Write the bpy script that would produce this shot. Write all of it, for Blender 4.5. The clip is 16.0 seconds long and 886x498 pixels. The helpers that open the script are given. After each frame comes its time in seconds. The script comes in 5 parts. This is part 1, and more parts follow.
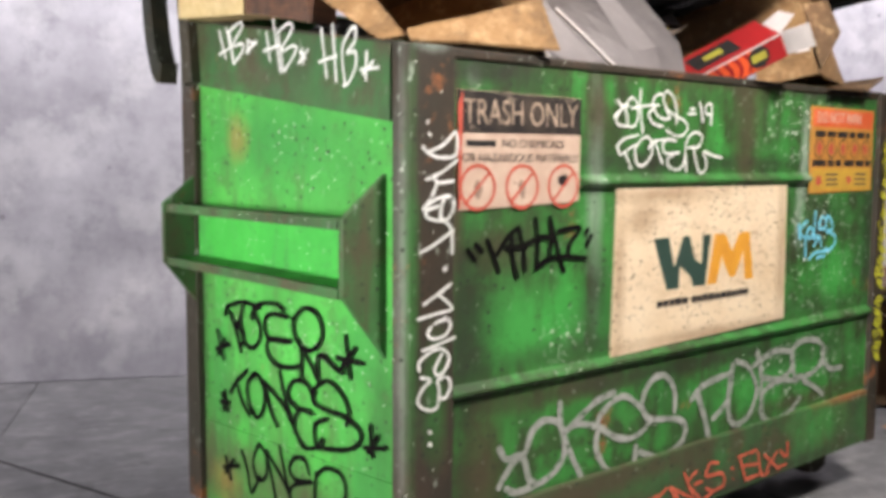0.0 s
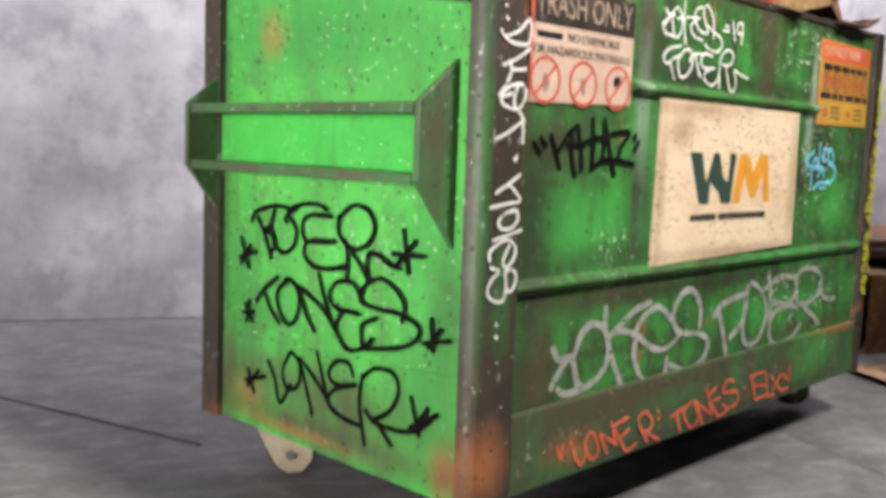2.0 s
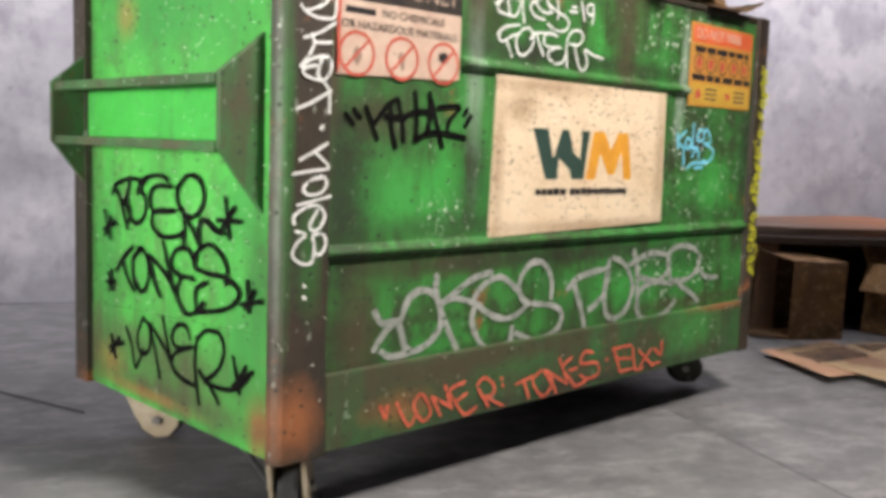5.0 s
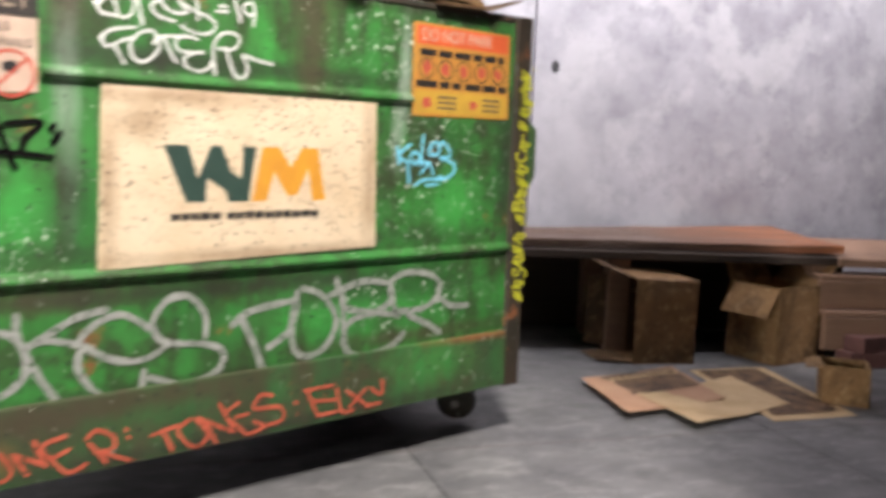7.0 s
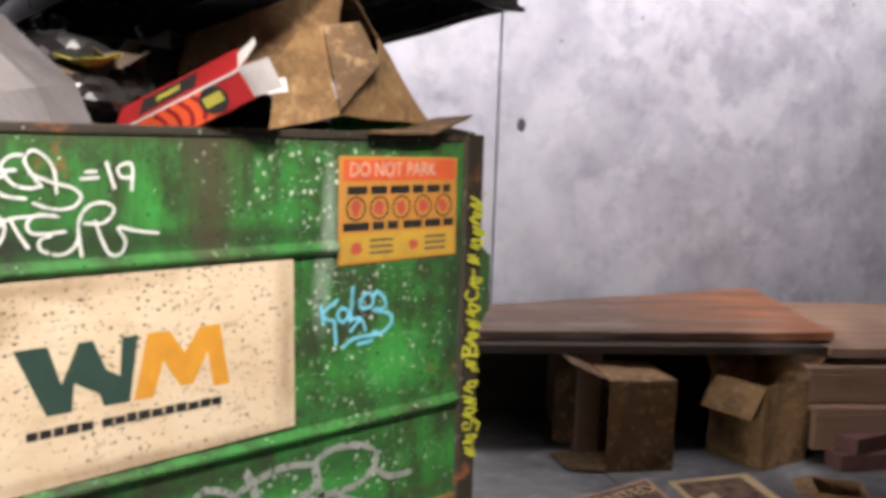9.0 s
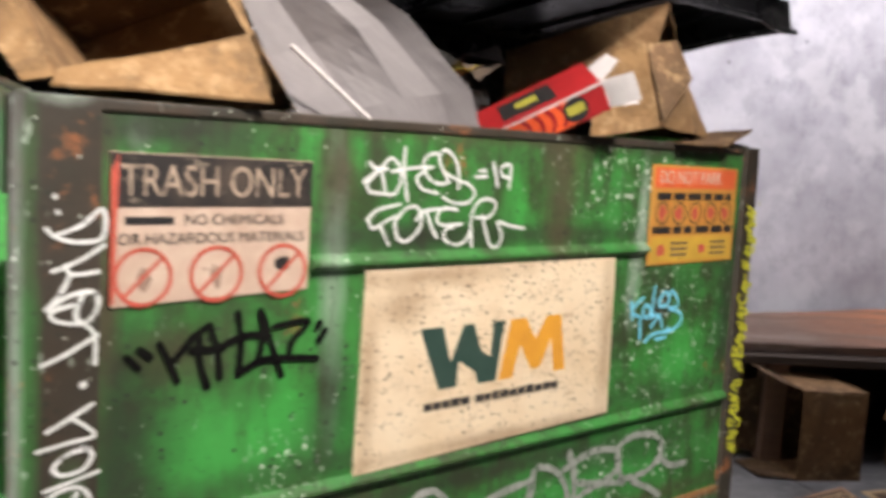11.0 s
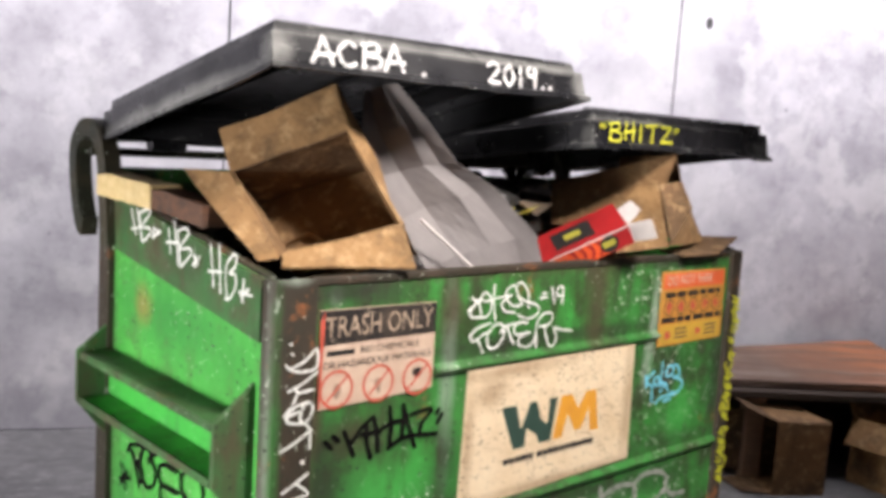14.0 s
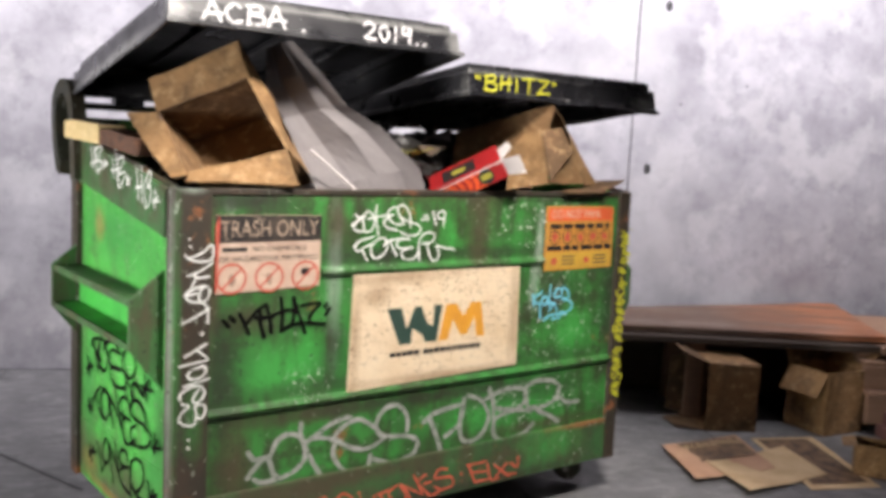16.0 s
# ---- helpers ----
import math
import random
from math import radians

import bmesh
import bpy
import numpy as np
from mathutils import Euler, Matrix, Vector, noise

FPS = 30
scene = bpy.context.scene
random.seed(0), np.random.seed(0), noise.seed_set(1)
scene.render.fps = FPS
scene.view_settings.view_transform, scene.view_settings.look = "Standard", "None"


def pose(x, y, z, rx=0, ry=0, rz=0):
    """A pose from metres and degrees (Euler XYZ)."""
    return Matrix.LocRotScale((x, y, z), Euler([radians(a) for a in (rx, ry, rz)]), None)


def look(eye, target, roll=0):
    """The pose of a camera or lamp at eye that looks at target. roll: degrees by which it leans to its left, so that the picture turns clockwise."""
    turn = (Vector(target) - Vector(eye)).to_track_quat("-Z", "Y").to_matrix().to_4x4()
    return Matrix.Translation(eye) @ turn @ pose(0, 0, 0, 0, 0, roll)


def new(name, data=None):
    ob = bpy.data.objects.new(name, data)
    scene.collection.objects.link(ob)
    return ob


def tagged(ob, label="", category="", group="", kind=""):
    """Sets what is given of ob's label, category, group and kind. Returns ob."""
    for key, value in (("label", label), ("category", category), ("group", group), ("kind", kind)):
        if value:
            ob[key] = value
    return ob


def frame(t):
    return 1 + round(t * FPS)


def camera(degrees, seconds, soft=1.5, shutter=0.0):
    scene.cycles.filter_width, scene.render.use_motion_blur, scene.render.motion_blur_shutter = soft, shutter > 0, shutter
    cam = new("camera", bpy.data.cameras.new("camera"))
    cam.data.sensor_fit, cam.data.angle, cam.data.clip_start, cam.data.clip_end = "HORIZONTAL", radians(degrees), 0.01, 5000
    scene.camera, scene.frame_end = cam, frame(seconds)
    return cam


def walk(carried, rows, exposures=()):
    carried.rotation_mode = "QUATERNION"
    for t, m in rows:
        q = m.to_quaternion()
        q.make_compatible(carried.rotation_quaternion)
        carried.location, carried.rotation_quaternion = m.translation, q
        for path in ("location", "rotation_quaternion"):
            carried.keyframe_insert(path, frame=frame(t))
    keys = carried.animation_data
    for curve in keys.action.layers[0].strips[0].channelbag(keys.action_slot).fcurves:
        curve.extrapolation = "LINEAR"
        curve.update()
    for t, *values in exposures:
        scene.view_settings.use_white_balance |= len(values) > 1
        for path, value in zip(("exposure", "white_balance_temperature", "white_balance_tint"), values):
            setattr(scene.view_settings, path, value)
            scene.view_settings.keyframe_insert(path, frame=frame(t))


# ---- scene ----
cam = camera(50.5, 16.0, soft=4.2, shutter=0.5)
# time, eye, point looked at, roll
PATH = [
    (0, (-1.061, -1.334, 0.977), (0.22, 0.193, 0.804), 0.7),
    (0.5, (-1.079, -1.134, 0.954), (0.257, 0.341, 0.755), 1.1),
    (1, (-1.186, -1.054, 0.95), (0.202, 0.372, 0.758), 1.5),
    (1.5, (-1.212, -1.105, 0.931), (0.204, 0.295, 0.749), 1.6),
    (2, (-1.263, -1.124, 0.797), (0.16, 0.266, 0.592), 2.4),
    (2.5, (-1.252, -1.158, 0.765), (0.173, 0.229, 0.551), 2.5),
    (3, (-1.211, -1.194, 0.79), (0.212, 0.195, 0.573), 2.5),
    (3.5, (-1.257, -1.148, 0.705), (0.175, 0.231, 0.489), 2.7),
    (4, (-1.168, -1.237, 0.712), (0.262, 0.145, 0.497), 2.6),
    (6.5, (-0.584, -1.773, 0.803), (0.749, -0.294, 0.613), 2.5),
    (7, (-0.224, -1.851, 0.835), (1.127, -0.393, 0.624), 2.4),
    (7.5, (0.026, -1.864, 1.111), (1.408, -0.434, 0.9), 1.7),
    (8, (0.143, -1.78, 1.233), (1.543, -0.37, 1.007), 1.5),
    (10.5, (-0.215, -1.402, 1.128), (1.12, 0.071, 0.902), 3.4),
    (11, (-0.439, -1.326, 1.145), (0.876, 0.168, 0.948), 3.5),
    (11.5, (-0.604, -1.296, 1.177), (0.682, 0.221, 0.968), 4.2),
    (12, (-0.767, -1.157, 1.207), (0.549, 0.336, 1.006), 3.8),
    (12.5, (-0.928, -1.029, 1.336), (0.441, 0.419, 1.158), 3.5),
    (13, (-0.967, -1.088, 1.458), (0.42, 0.339, 1.257), 4.3),
    (13.5, (-1.016, -1.363, 1.496), (0.347, 0.082, 1.258), 5.0),
    (14, (-1.084, -1.679, 1.504), (0.25, -0.206, 1.282), 3.9),
    (14.5, (-1.12, -1.908, 1.484), (0.161, -0.392, 1.236), 4.2),
    (15, (-1.149, -2.191, 1.408), (0.094, -0.639, 1.192), 3.6),
    (15.5, (-1.092, -2.366, 1.383), (0.131, -0.799, 1.166), 3.7),
    (16, (-1.004, -2.468, 1.345), (0.209, -0.892, 1.131), 3.2),
]
walk(cam, [(t, look(eye, target, roll)) for t, eye, target, roll in PATH],
     [(0.0, 0.1), (4.0, 0.1), (6.5, 0.25), (7.0, 0.3), (7.5, 0.18), (8.0, 0.12), (10.5, 0.05), (16.0, 0.05)])

# ---- world and light ----
world = bpy.data.worlds.new("world")
scene.world = world
world.use_nodes = True
world.node_tree.nodes["Background"].inputs[0].default_value = (0.75, 0.8, 1.0, 1)
world.node_tree.nodes["Background"].inputs[1].default_value = 0.25


def fill_lamp(x, y, z, target, watts, size, colour):
    data = bpy.data.lights.new("added_fill_panel", "AREA")
    data.shape, data.size, data.energy, data.color = "DISK", size, watts, colour
    ob = new("added_fill_panel", data)
    ob.matrix_world = look((x, y, z), target)
    return ob


def unseen_spot(x, y, z, target, watts, size, cone, colour):
    data = bpy.data.lights.new("unseen_spot", "SPOT")
    data.energy, data.color, data.shadow_soft_size, data.spot_size, data.spot_blend = watts, colour, size, radians(cone), 0.35
    ob = new("unseen_spot", data)
    ob.matrix_world = look((x, y, z), target)
    return ob


def wall_wash(m, length, watts, colour):
    """A long strip near the ceiling, added unseen to light the concrete wall."""
    data = bpy.data.lights.new("added_wall_wash", "AREA")
    data.shape, data.size, data.size_y, data.energy, data.color = "RECTANGLE", length, 0.15, watts, colour
    ob = new("added_wall_wash", data)
    ob.matrix_world = m
    return ob


# Unseen key spot in front, inferred from the cast shadows.
unseen_spot(0.35, -1.75, 3.2, (0.62, 0.05, 0.45), 800, 0.22, 55, (1.0, 0.92, 0.86))
# Added spot that brightens the floor at the right.
unseen_spot(2.25, -1.35, 3.15, (1.95, -1.2, 0.0), 110, 0.1, 46, (1.0, 0.92, 0.97))
# Added spot that brightens the right end of the bench.
unseen_spot(2.35, -1.35, 3.15, (4.1, -0.35, 0.25), 260, 0.1, 27, (1.0, 0.92, 0.9))
# Added low lamp at the left that brightens the dumpster's side.
left_fill = fill_lamp(-3.2, -0.1, 0.85, (0.0, 0.4, 0.85), 21, 0.8, (1.0, 0.96, 0.92))
left_fill.data.spread = radians(58)
# Added strip that evens out the light on the wall.
wall_wash(pose(0.627, 2.79, 0, 0, 0, -25.2) @ pose(0.7, -1.4, 3.35, 43, 0, 0), 9.8, 198, (1.0, 0.95, 1.0)).data.spread = radians(112)
# Added weak fill from the front, no fixture known.
fill_lamp(0.5, -4.0, 3.3, (0.9, 0.0, 0.6), 10, 1.2, (1.0, 0.95, 0.94))

# ---- materials ----


class Nodes:
    """A small node-tree writer for one material."""

    def __init__(self, name, rough=0.6, metal=0.0):
        self.m = bpy.data.materials.new(name)
        self.m.use_nodes = True
        self.t = self.m.node_tree
        self.b = self.t.nodes["Principled BSDF"]
        self.b.inputs["Roughness"].default_value = rough
        self.b.inputs["Metallic"].default_value = metal
        self.co = self.t.nodes.new("ShaderNodeTexCoord").outputs["Object"]

    def put(self, sock, v):
        if isinstance(v, (int, float)):
            sock.default_value = v
        elif isinstance(v, tuple):
            sock.default_value = (*v, 1) if len(v) == 3 and sock.type == "RGBA" else v
        else:
            self.t.links.new(v, sock)

    def scaled(self, x, y, z, at=(0, 0, 0)):
        n = self.t.nodes.new("ShaderNodeMapping")
        n.inputs["Scale"].default_value = (x, y, z)
        n.inputs["Location"].default_value = at
        self.t.links.new(self.co, n.inputs["Vector"])
        return n.outputs[0]

    def noise(self, scale, detail=4, rough=0.6, co=None):
        n = self.t.nodes.new("ShaderNodeTexNoise")
        n.inputs["Scale"].default_value, n.inputs["Detail"].default_value, n.inputs["Roughness"].default_value = scale, detail, rough
        self.put(n.inputs["Vector"], self.co if co is None else co)
        return n.outputs["Fac"]

    def ramp(self, v, a, b):
        n = self.t.nodes.new("ShaderNodeMapRange")
        n.clamp = True
        self.put(n.inputs[0], v)
        n.inputs[1].default_value, n.inputs[2].default_value = a, b
        return n.outputs[0]

    def math(self, op, a, b=0.0):
        n = self.t.nodes.new("ShaderNodeMath")
        n.operation = op
        self.put(n.inputs[0], a), self.put(n.inputs[1], b)
        return n.outputs[0]

    def mix(self, f, a, b):
        n = self.t.nodes.new("ShaderNodeMix")
        n.data_type = "RGBA"
        self.put(n.inputs["Factor"], f), self.put(n.inputs[6], a), self.put(n.inputs[7], b)
        return n.outputs[2]

    def specks(self, scale, radius, share, co=None):
        n = self.t.nodes.new("ShaderNodeTexVoronoi")
        n.inputs["Scale"].default_value = scale
        self.put(n.inputs["Vector"], self.co if co is None else co)
        s = self.t.nodes.new("ShaderNodeSeparateColor")
        self.t.links.new(n.outputs["Color"], s.inputs[0])
        near = self.ramp(n.outputs["Distance"], radius, radius * 0.6)
        return self.math("MULTIPLY", near, self.math("GREATER_THAN", s.outputs[0], 1 - share))

    def stain(self, at, size):
        """1 inside an uneven blot round a place, 0 outside."""
        m = self.scaled(1 / size[0], 1 / size[1], 1 / size[2], (-at[0] / size[0], -at[1] / size[1], -at[2] / size[2]))
        v = self.t.nodes.new("ShaderNodeVectorMath")
        v.operation = "LENGTH"
        self.t.links.new(m, v.inputs[0])
        ragged = self.math("MULTIPLY", self.noise(9, 7, 0.75, self.scaled(1, 1, 0.6, at)), 1.3)
        return self.ramp(self.math("ADD", v.outputs["Value"], ragged), 1.65, 0.85)

    def axis(self, i):
        n = self.t.nodes.new("ShaderNodeSeparateXYZ")
        self.t.links.new(self.co, n.inputs[0])
        return n.outputs[i]

    def random(self):
        return self.t.nodes.new("ShaderNodeObjectInfo").outputs["Random"]

    def bump(self, height, strength=0.3, distance=0.01):
        n = self.t.nodes.new("ShaderNodeBump")
        n.inputs["Strength"].default_value, n.inputs["Distance"].default_value = strength, distance
        self.put(n.inputs["Height"], height)
        self.t.links.new(n.outputs[0], self.b.inputs["Normal"])

    def done(self, colour, rough=None):
        self.put(self.b.inputs["Base Color"], colour)
        if rough is not None:
            self.put(self.b.inputs["Roughness"], rough)
        return self.m


def paint(name, light, dark, grime, rust=0.66, grimy=0.56, scratch=0.35, patches=(), dots=0.3, spatter=()):
    """Weathered paint; patches are stains and darker bands: colour, strength, centre, radii."""
    n = Nodes(name, 0.5)
    streak = n.scaled(9, 9, 1.1)
    c = n.mix(n.ramp(n.noise(4.0, 5), 0.35, 0.66), light, dark)
    g = n.math("MULTIPLY", n.ramp(n.noise(1.6, 6, 0.7, streak), grimy - 0.12, grimy + 0.16), n.ramp(n.noise(2.3, 4), 0.36, 0.62))
    c = n.mix(g, c, grime)
    c = n.mix(n.math("MULTIPLY", n.ramp(n.noise(7, 6, 0.7), grimy - 0.01, grimy + 0.12), 0.75), c, grime)
    for colour, strength, at, size in patches:
        c = n.mix(n.math("MULTIPLY", n.stain(at, size), strength), c, colour)
    c = n.mix(n.ramp(n.noise(5.1, 7, 0.72, n.scaled(1, 1, 1, (7, 3, 1))), rust, rust + 0.07), c, (0.23, 0.085, 0.03))
    c = n.mix(n.math("MULTIPLY", n.ramp(n.noise(55, 3, 0.6, n.scaled(1, 1, 0.35, (2, 0, 0))), 0.66, 0.73), scratch), c, (0.52, 0.6, 0.5))
    c = n.mix(n.math("MULTIPLY", n.ramp(n.noise(17, 7, 0.78), 0.55, 0.66), 0.6), c, grime)
    c = n.mix(n.math("MULTIPLY", n.ramp(n.noise(2.2, 6, 0.7, n.scaled(6, 6, 0.8, (3, 1, 5))), 0.56, 0.7), 0.7), c, grime)
    c = n.mix(n.specks(58, 0.27, dots), c, (0.015, 0.02, 0.012))
    c = n.mix(n.specks(110, 0.22, 0.14, n.scaled(1, 1, 1, (5, 2, 3))), c, (0.015, 0.02, 0.012))
    burst = n.ramp(n.noise(2.6, 3, 0.5, n.scaled(1, 1, 1, (1, 4, 2))), 0.57, 0.66)
    c = n.mix(n.math("MULTIPLY", burst, n.specks(75, 0.28, 0.1, n.scaled(1.3, 1, 0.8, (0.3, 0.9, 0.4)))), c, (0.62, 0.66, 0.58))
    c = n.mix(n.specks(40, 0.10, 0.06, n.scaled(1, 1, 0.8, (0.5, 0.2, 0.3))), c, (0.7, 0.74, 0.66))
    c = n.mix(n.specks(120, 0.24, 0.02, n.scaled(1, 1, 1, (0.1, 0.7, 0.3))), c, (0.65, 0.7, 0.6))
    for at, size in spatter:
        c = n.mix(n.math("MULTIPLY", n.stain(at, size), n.specks(62, 0.3, 0.3, n.scaled(1, 1, 0.8, (0.7, 0.1, 0.6)))), c, (0.66, 0.7, 0.62))
        c = n.mix(n.math("MULTIPLY", n.stain(at, size), n.specks(140, 0.3, 0.25, n.scaled(1, 1, 1, (0.2, 0.5, 0.1)))), c, (0.6, 0.66, 0.56))
    n.bump(n.noise(26, 6, 0.65), 0.25, 0.006)
    return n.done(c, n.ramp(n.noise(9, 4), -0.5, 1.1))


NEAR_BLACK, SOIL, RUST, SCUFF, FRESH, DEEP = (0.018, 0.02, 0.012), (0.06, 0.045, 0.025), (0.28, 0.1, 0.035), (0.34, 0.4, 0.34), (0.05, 0.36, 0.06), (0.026, 0.2, 0.034)
# Patches include darker bands along both ribs and the top edge.
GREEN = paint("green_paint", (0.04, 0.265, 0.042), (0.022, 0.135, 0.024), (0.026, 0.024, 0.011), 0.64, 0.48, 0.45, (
    (FRESH, 0.7, (0.33, 0, 0.66), (0.2, 9, 0.12)), (FRESH, 0.6, (1.5, 0, 0.68), (0.16, 9, 0.12)), (FRESH, 0.5, (1.2, 0, 0.42), (0.5, 9, 0.09)),
    (NEAR_BLACK, 0.85, (0.14, 0, 0.7), (0.1, 9, 0.34)), (SOIL, 0.8, (1.06, 0, 1.15), (0.08, 9, 0.13)), (SOIL, 0.85, (0.9, 0, 1.2), (1.4, 9, 0.045)),
    (SOIL, 0.8, (0.45, 0, 0.505), (0.3, 9, 0.04)), (NEAR_BLACK, 0.6, (0.9, 0, 0.59), (0.9, 9, 0.035)), (NEAR_BLACK, 0.6, (0.9, 0, 0.985), (0.9, 9, 0.03)),
    (NEAR_BLACK, 0.8, (1.70, 0, 0.8), (0.06, 9, 0.4)), (SCUFF, 0.55, (1.33, 0, 1.03), (0.025, 9, 0.17)), (SCUFF, 0.5, (0.5, 0, 0.9), (0.035, 9, 0.3)),
    (SCUFF, 0.5, (0.165, 0, 1.15), (0.025, 9, 0.03)), (SOIL, 0.6, (1.4, 0, 0.33), (0.5, 9, 0.03)), (NEAR_BLACK, 0.7, (0.5, 0, 0.72), (0.05, 9, 0.16)),
    (NEAR_BLACK, 0.9, (0.2, 0, 1.16), (0.2, 9, 0.055)), (SOIL, 0.85, (0.115, 0, 0.95), (0.03, 9, 0.3)), (NEAR_BLACK, 0.7, (1.45, 0, 1.18), (0.35, 9, 0.035)), (SOIL, 0.8, (0.5, 0, 1.1), (0.05, 9, 0.1)), (NEAR_BLACK, 0.6, (0.7, 0, 0.99), (0.3, 9, 0.04)), (SOIL, 0.75, (0.55, 0, 0.19), (0.7, 9, 0.05)), (SOIL, 0.6, (1.35, 0, 0.185), (0.4, 9, 0.035)),
    (SOIL, 0.85, (0.19, 0, 0.36), (0.07, 9, 0.18)), (NEAR_BLACK, 0.6, (0.6, 0, 0.295), (0.6, 9, 0.025)), (SOIL, 0.55, (0.25, 0, 0.82), (0.13, 9, 0.06)), (SOIL, 0.7, (1.06, 0, 1.02), (0.07, 9, 0.2)), (NEAR_BLACK, 0.7, (0.85, 0, 0.5), (0.8, 9, 0.03)),
    (SCUFF, 0.45, (1.31, 0, 0.86), (0.03, 9, 0.14)), (NEAR_BLACK, 0.6, (1.27, 0, 0.46), (0.4, 9, 0.05))), 0.3, (((1.42, 0, 0.75), (0.3, 9, 0.3)), ((1.3, 0, 1.1), (0.3, 9, 0.14)), ((0.42, 0, 0.6), (0.1, 9, 0.1)), ((1.35, 0, 0.42), (0.35, 9, 0.1))))
# Same green as the front, made brighter for the light on the sides.
SIDE_GREEN = paint("lit_side_green_paint", (0.07, 0.42, 0.06), (0.045, 0.27, 0.04), (0.06, 0.1, 0.032), 0.66, 0.56, 0.2, (
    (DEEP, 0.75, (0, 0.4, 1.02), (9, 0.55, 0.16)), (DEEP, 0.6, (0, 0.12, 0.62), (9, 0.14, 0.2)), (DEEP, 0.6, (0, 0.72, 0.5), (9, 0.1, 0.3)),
    (RUST, 0.55, (0, 0.62, 1.04), (9, 0.07, 0.07)), (SOIL, 0.8, (0, 0.79, 0.22), (9, 0.07, 0.16)), (RUST, 0.9, (0, 0.05, 0.2), (9, 0.06, 0.08)),
    (NEAR_BLACK, 0.55, (0, 0.06, 0.5), (9, 0.06, 0.22)), (SOIL, 0.75, (0, 0.4, 0.19), (9, 0.6, 0.045)), (RUST, 0.6, (0, 0.5, 0.17), (9, 0.3, 0.02)), (NEAR_BLACK, 0.5, (0, 0.8, 0.7), (9, 0.03, 0.5)), (SOIL, 0.4, (0, 0.3, 0.24), (9, 0.1, 0.08)), (SOIL, 0.6, (0, 0.45, 0.27), (9, 0.75, 0.08)), (DEEP, 0.7, (0, 0.1, 0.36), (9, 0.16, 0.16)), (RUST, 0.5, (0, 0.7, 0.22), (9, 0.1, 0.06))), 0.1, (((0, 0.3, 0.6), (9, 0.2, 0.05)),))
DARK_GREEN = paint("dull_green_paint", (0.036, 0.14, 0.036), (0.028, 0.066, 0.023), (0.06, 0.045, 0.025), 0.63, 0.52, 0.3, (
    (FRESH, 0.4, (1.45, 0, 0.25), (0.2, 9, 0.08)), (SOIL, 0.8, (0.35, 0, 0.26), (0.3, 9, 0.1)), (RUST, 0.7, (1.6, 0, 0.3), (0.25, 9, 0.02)), (RUST, 0.6, (0.3, 0, 0.2), (0.12, 9, 0.05)), (SOIL, 0.8, (0.6, 0, 0.28), (0.5, 9, 0.04)), (NEAR_BLACK, 0.7, (0.9, 0, 0.16), (0.9, 9, 0.025))))
WORN = paint("worn_brown_steel", (0.05, 0.032, 0.021), (0.024, 0.021, 0.013), (0.024, 0.021, 0.014), 0.6, 0.5, 0.45, (
    (RUST, 0.9, (0.03, 0, 0.22), (0.09, 0.2, 0.1)), (SCUFF, 0.5, (0.05, 0, 1.195), (0.05, 0.3, 0.02)), (DEEP, 0.45, (0.01, 0, 0.75), (0.02, 9, 0.5)), (DEEP, 0.4, (0.06, 0, 0.55), (0.04, 9, 0.16)), (SCUFF, 0.25, (-0.004, 0, 0.7), (0.008, 0.03, 0.6))))
OLIVE = paint("olive_black_steel", (0.02, 0.026, 0.014), (0.012, 0.014, 0.009), (0.045, 0.035, 0.02), 0.7, 0.5, 0.3)
# Brighter green for the pocket back, with the light there painted in.
LIT_POCKET_GREEN = paint("lit_pocket_green_paint", (0.045, 0.38, 0.048), (0.035, 0.3, 0.04), (0.04, 0.16, 0.04), 0.8, 0.66, 0.1)
NAVY = paint("blue_black_paint", (0.04, 0.042, 0.07), (0.042, 0.036, 0.038), (0.07, 0.05, 0.04), 0.66, 0.5, 0.4)


def plain(name, a, b, rough=0.7, scale=12, bump=0.2, spots=None, metal=0.0):
    n = Nodes(name, rough, metal)
    c = n.mix(n.ramp(n.noise(scale, 6, 0.65), 0.32, 0.68), a, b)
    if spots:
        c = n.mix(n.specks(scale * 4, 0.16, 0.16), c, spots)
    n.bump(n.noise(scale * 5, 4), bump, 0.004)
    return n.done(c)


def ink(name, a, b, rough=0.75, worn=0.28, metal=0.0):
    """Marker paint, rubbed through in places."""
    n = Nodes(name, rough, metal)
    n.put(n.b.inputs["Specular IOR Level"], 0.06)
    n.put(n.b.inputs["Alpha"], n.ramp(n.noise(75, 5, 0.7), worn, worn + 0.1))
    return n.done(n.mix(n.ramp(n.noise(22, 5), 0.35, 0.65), a, b))


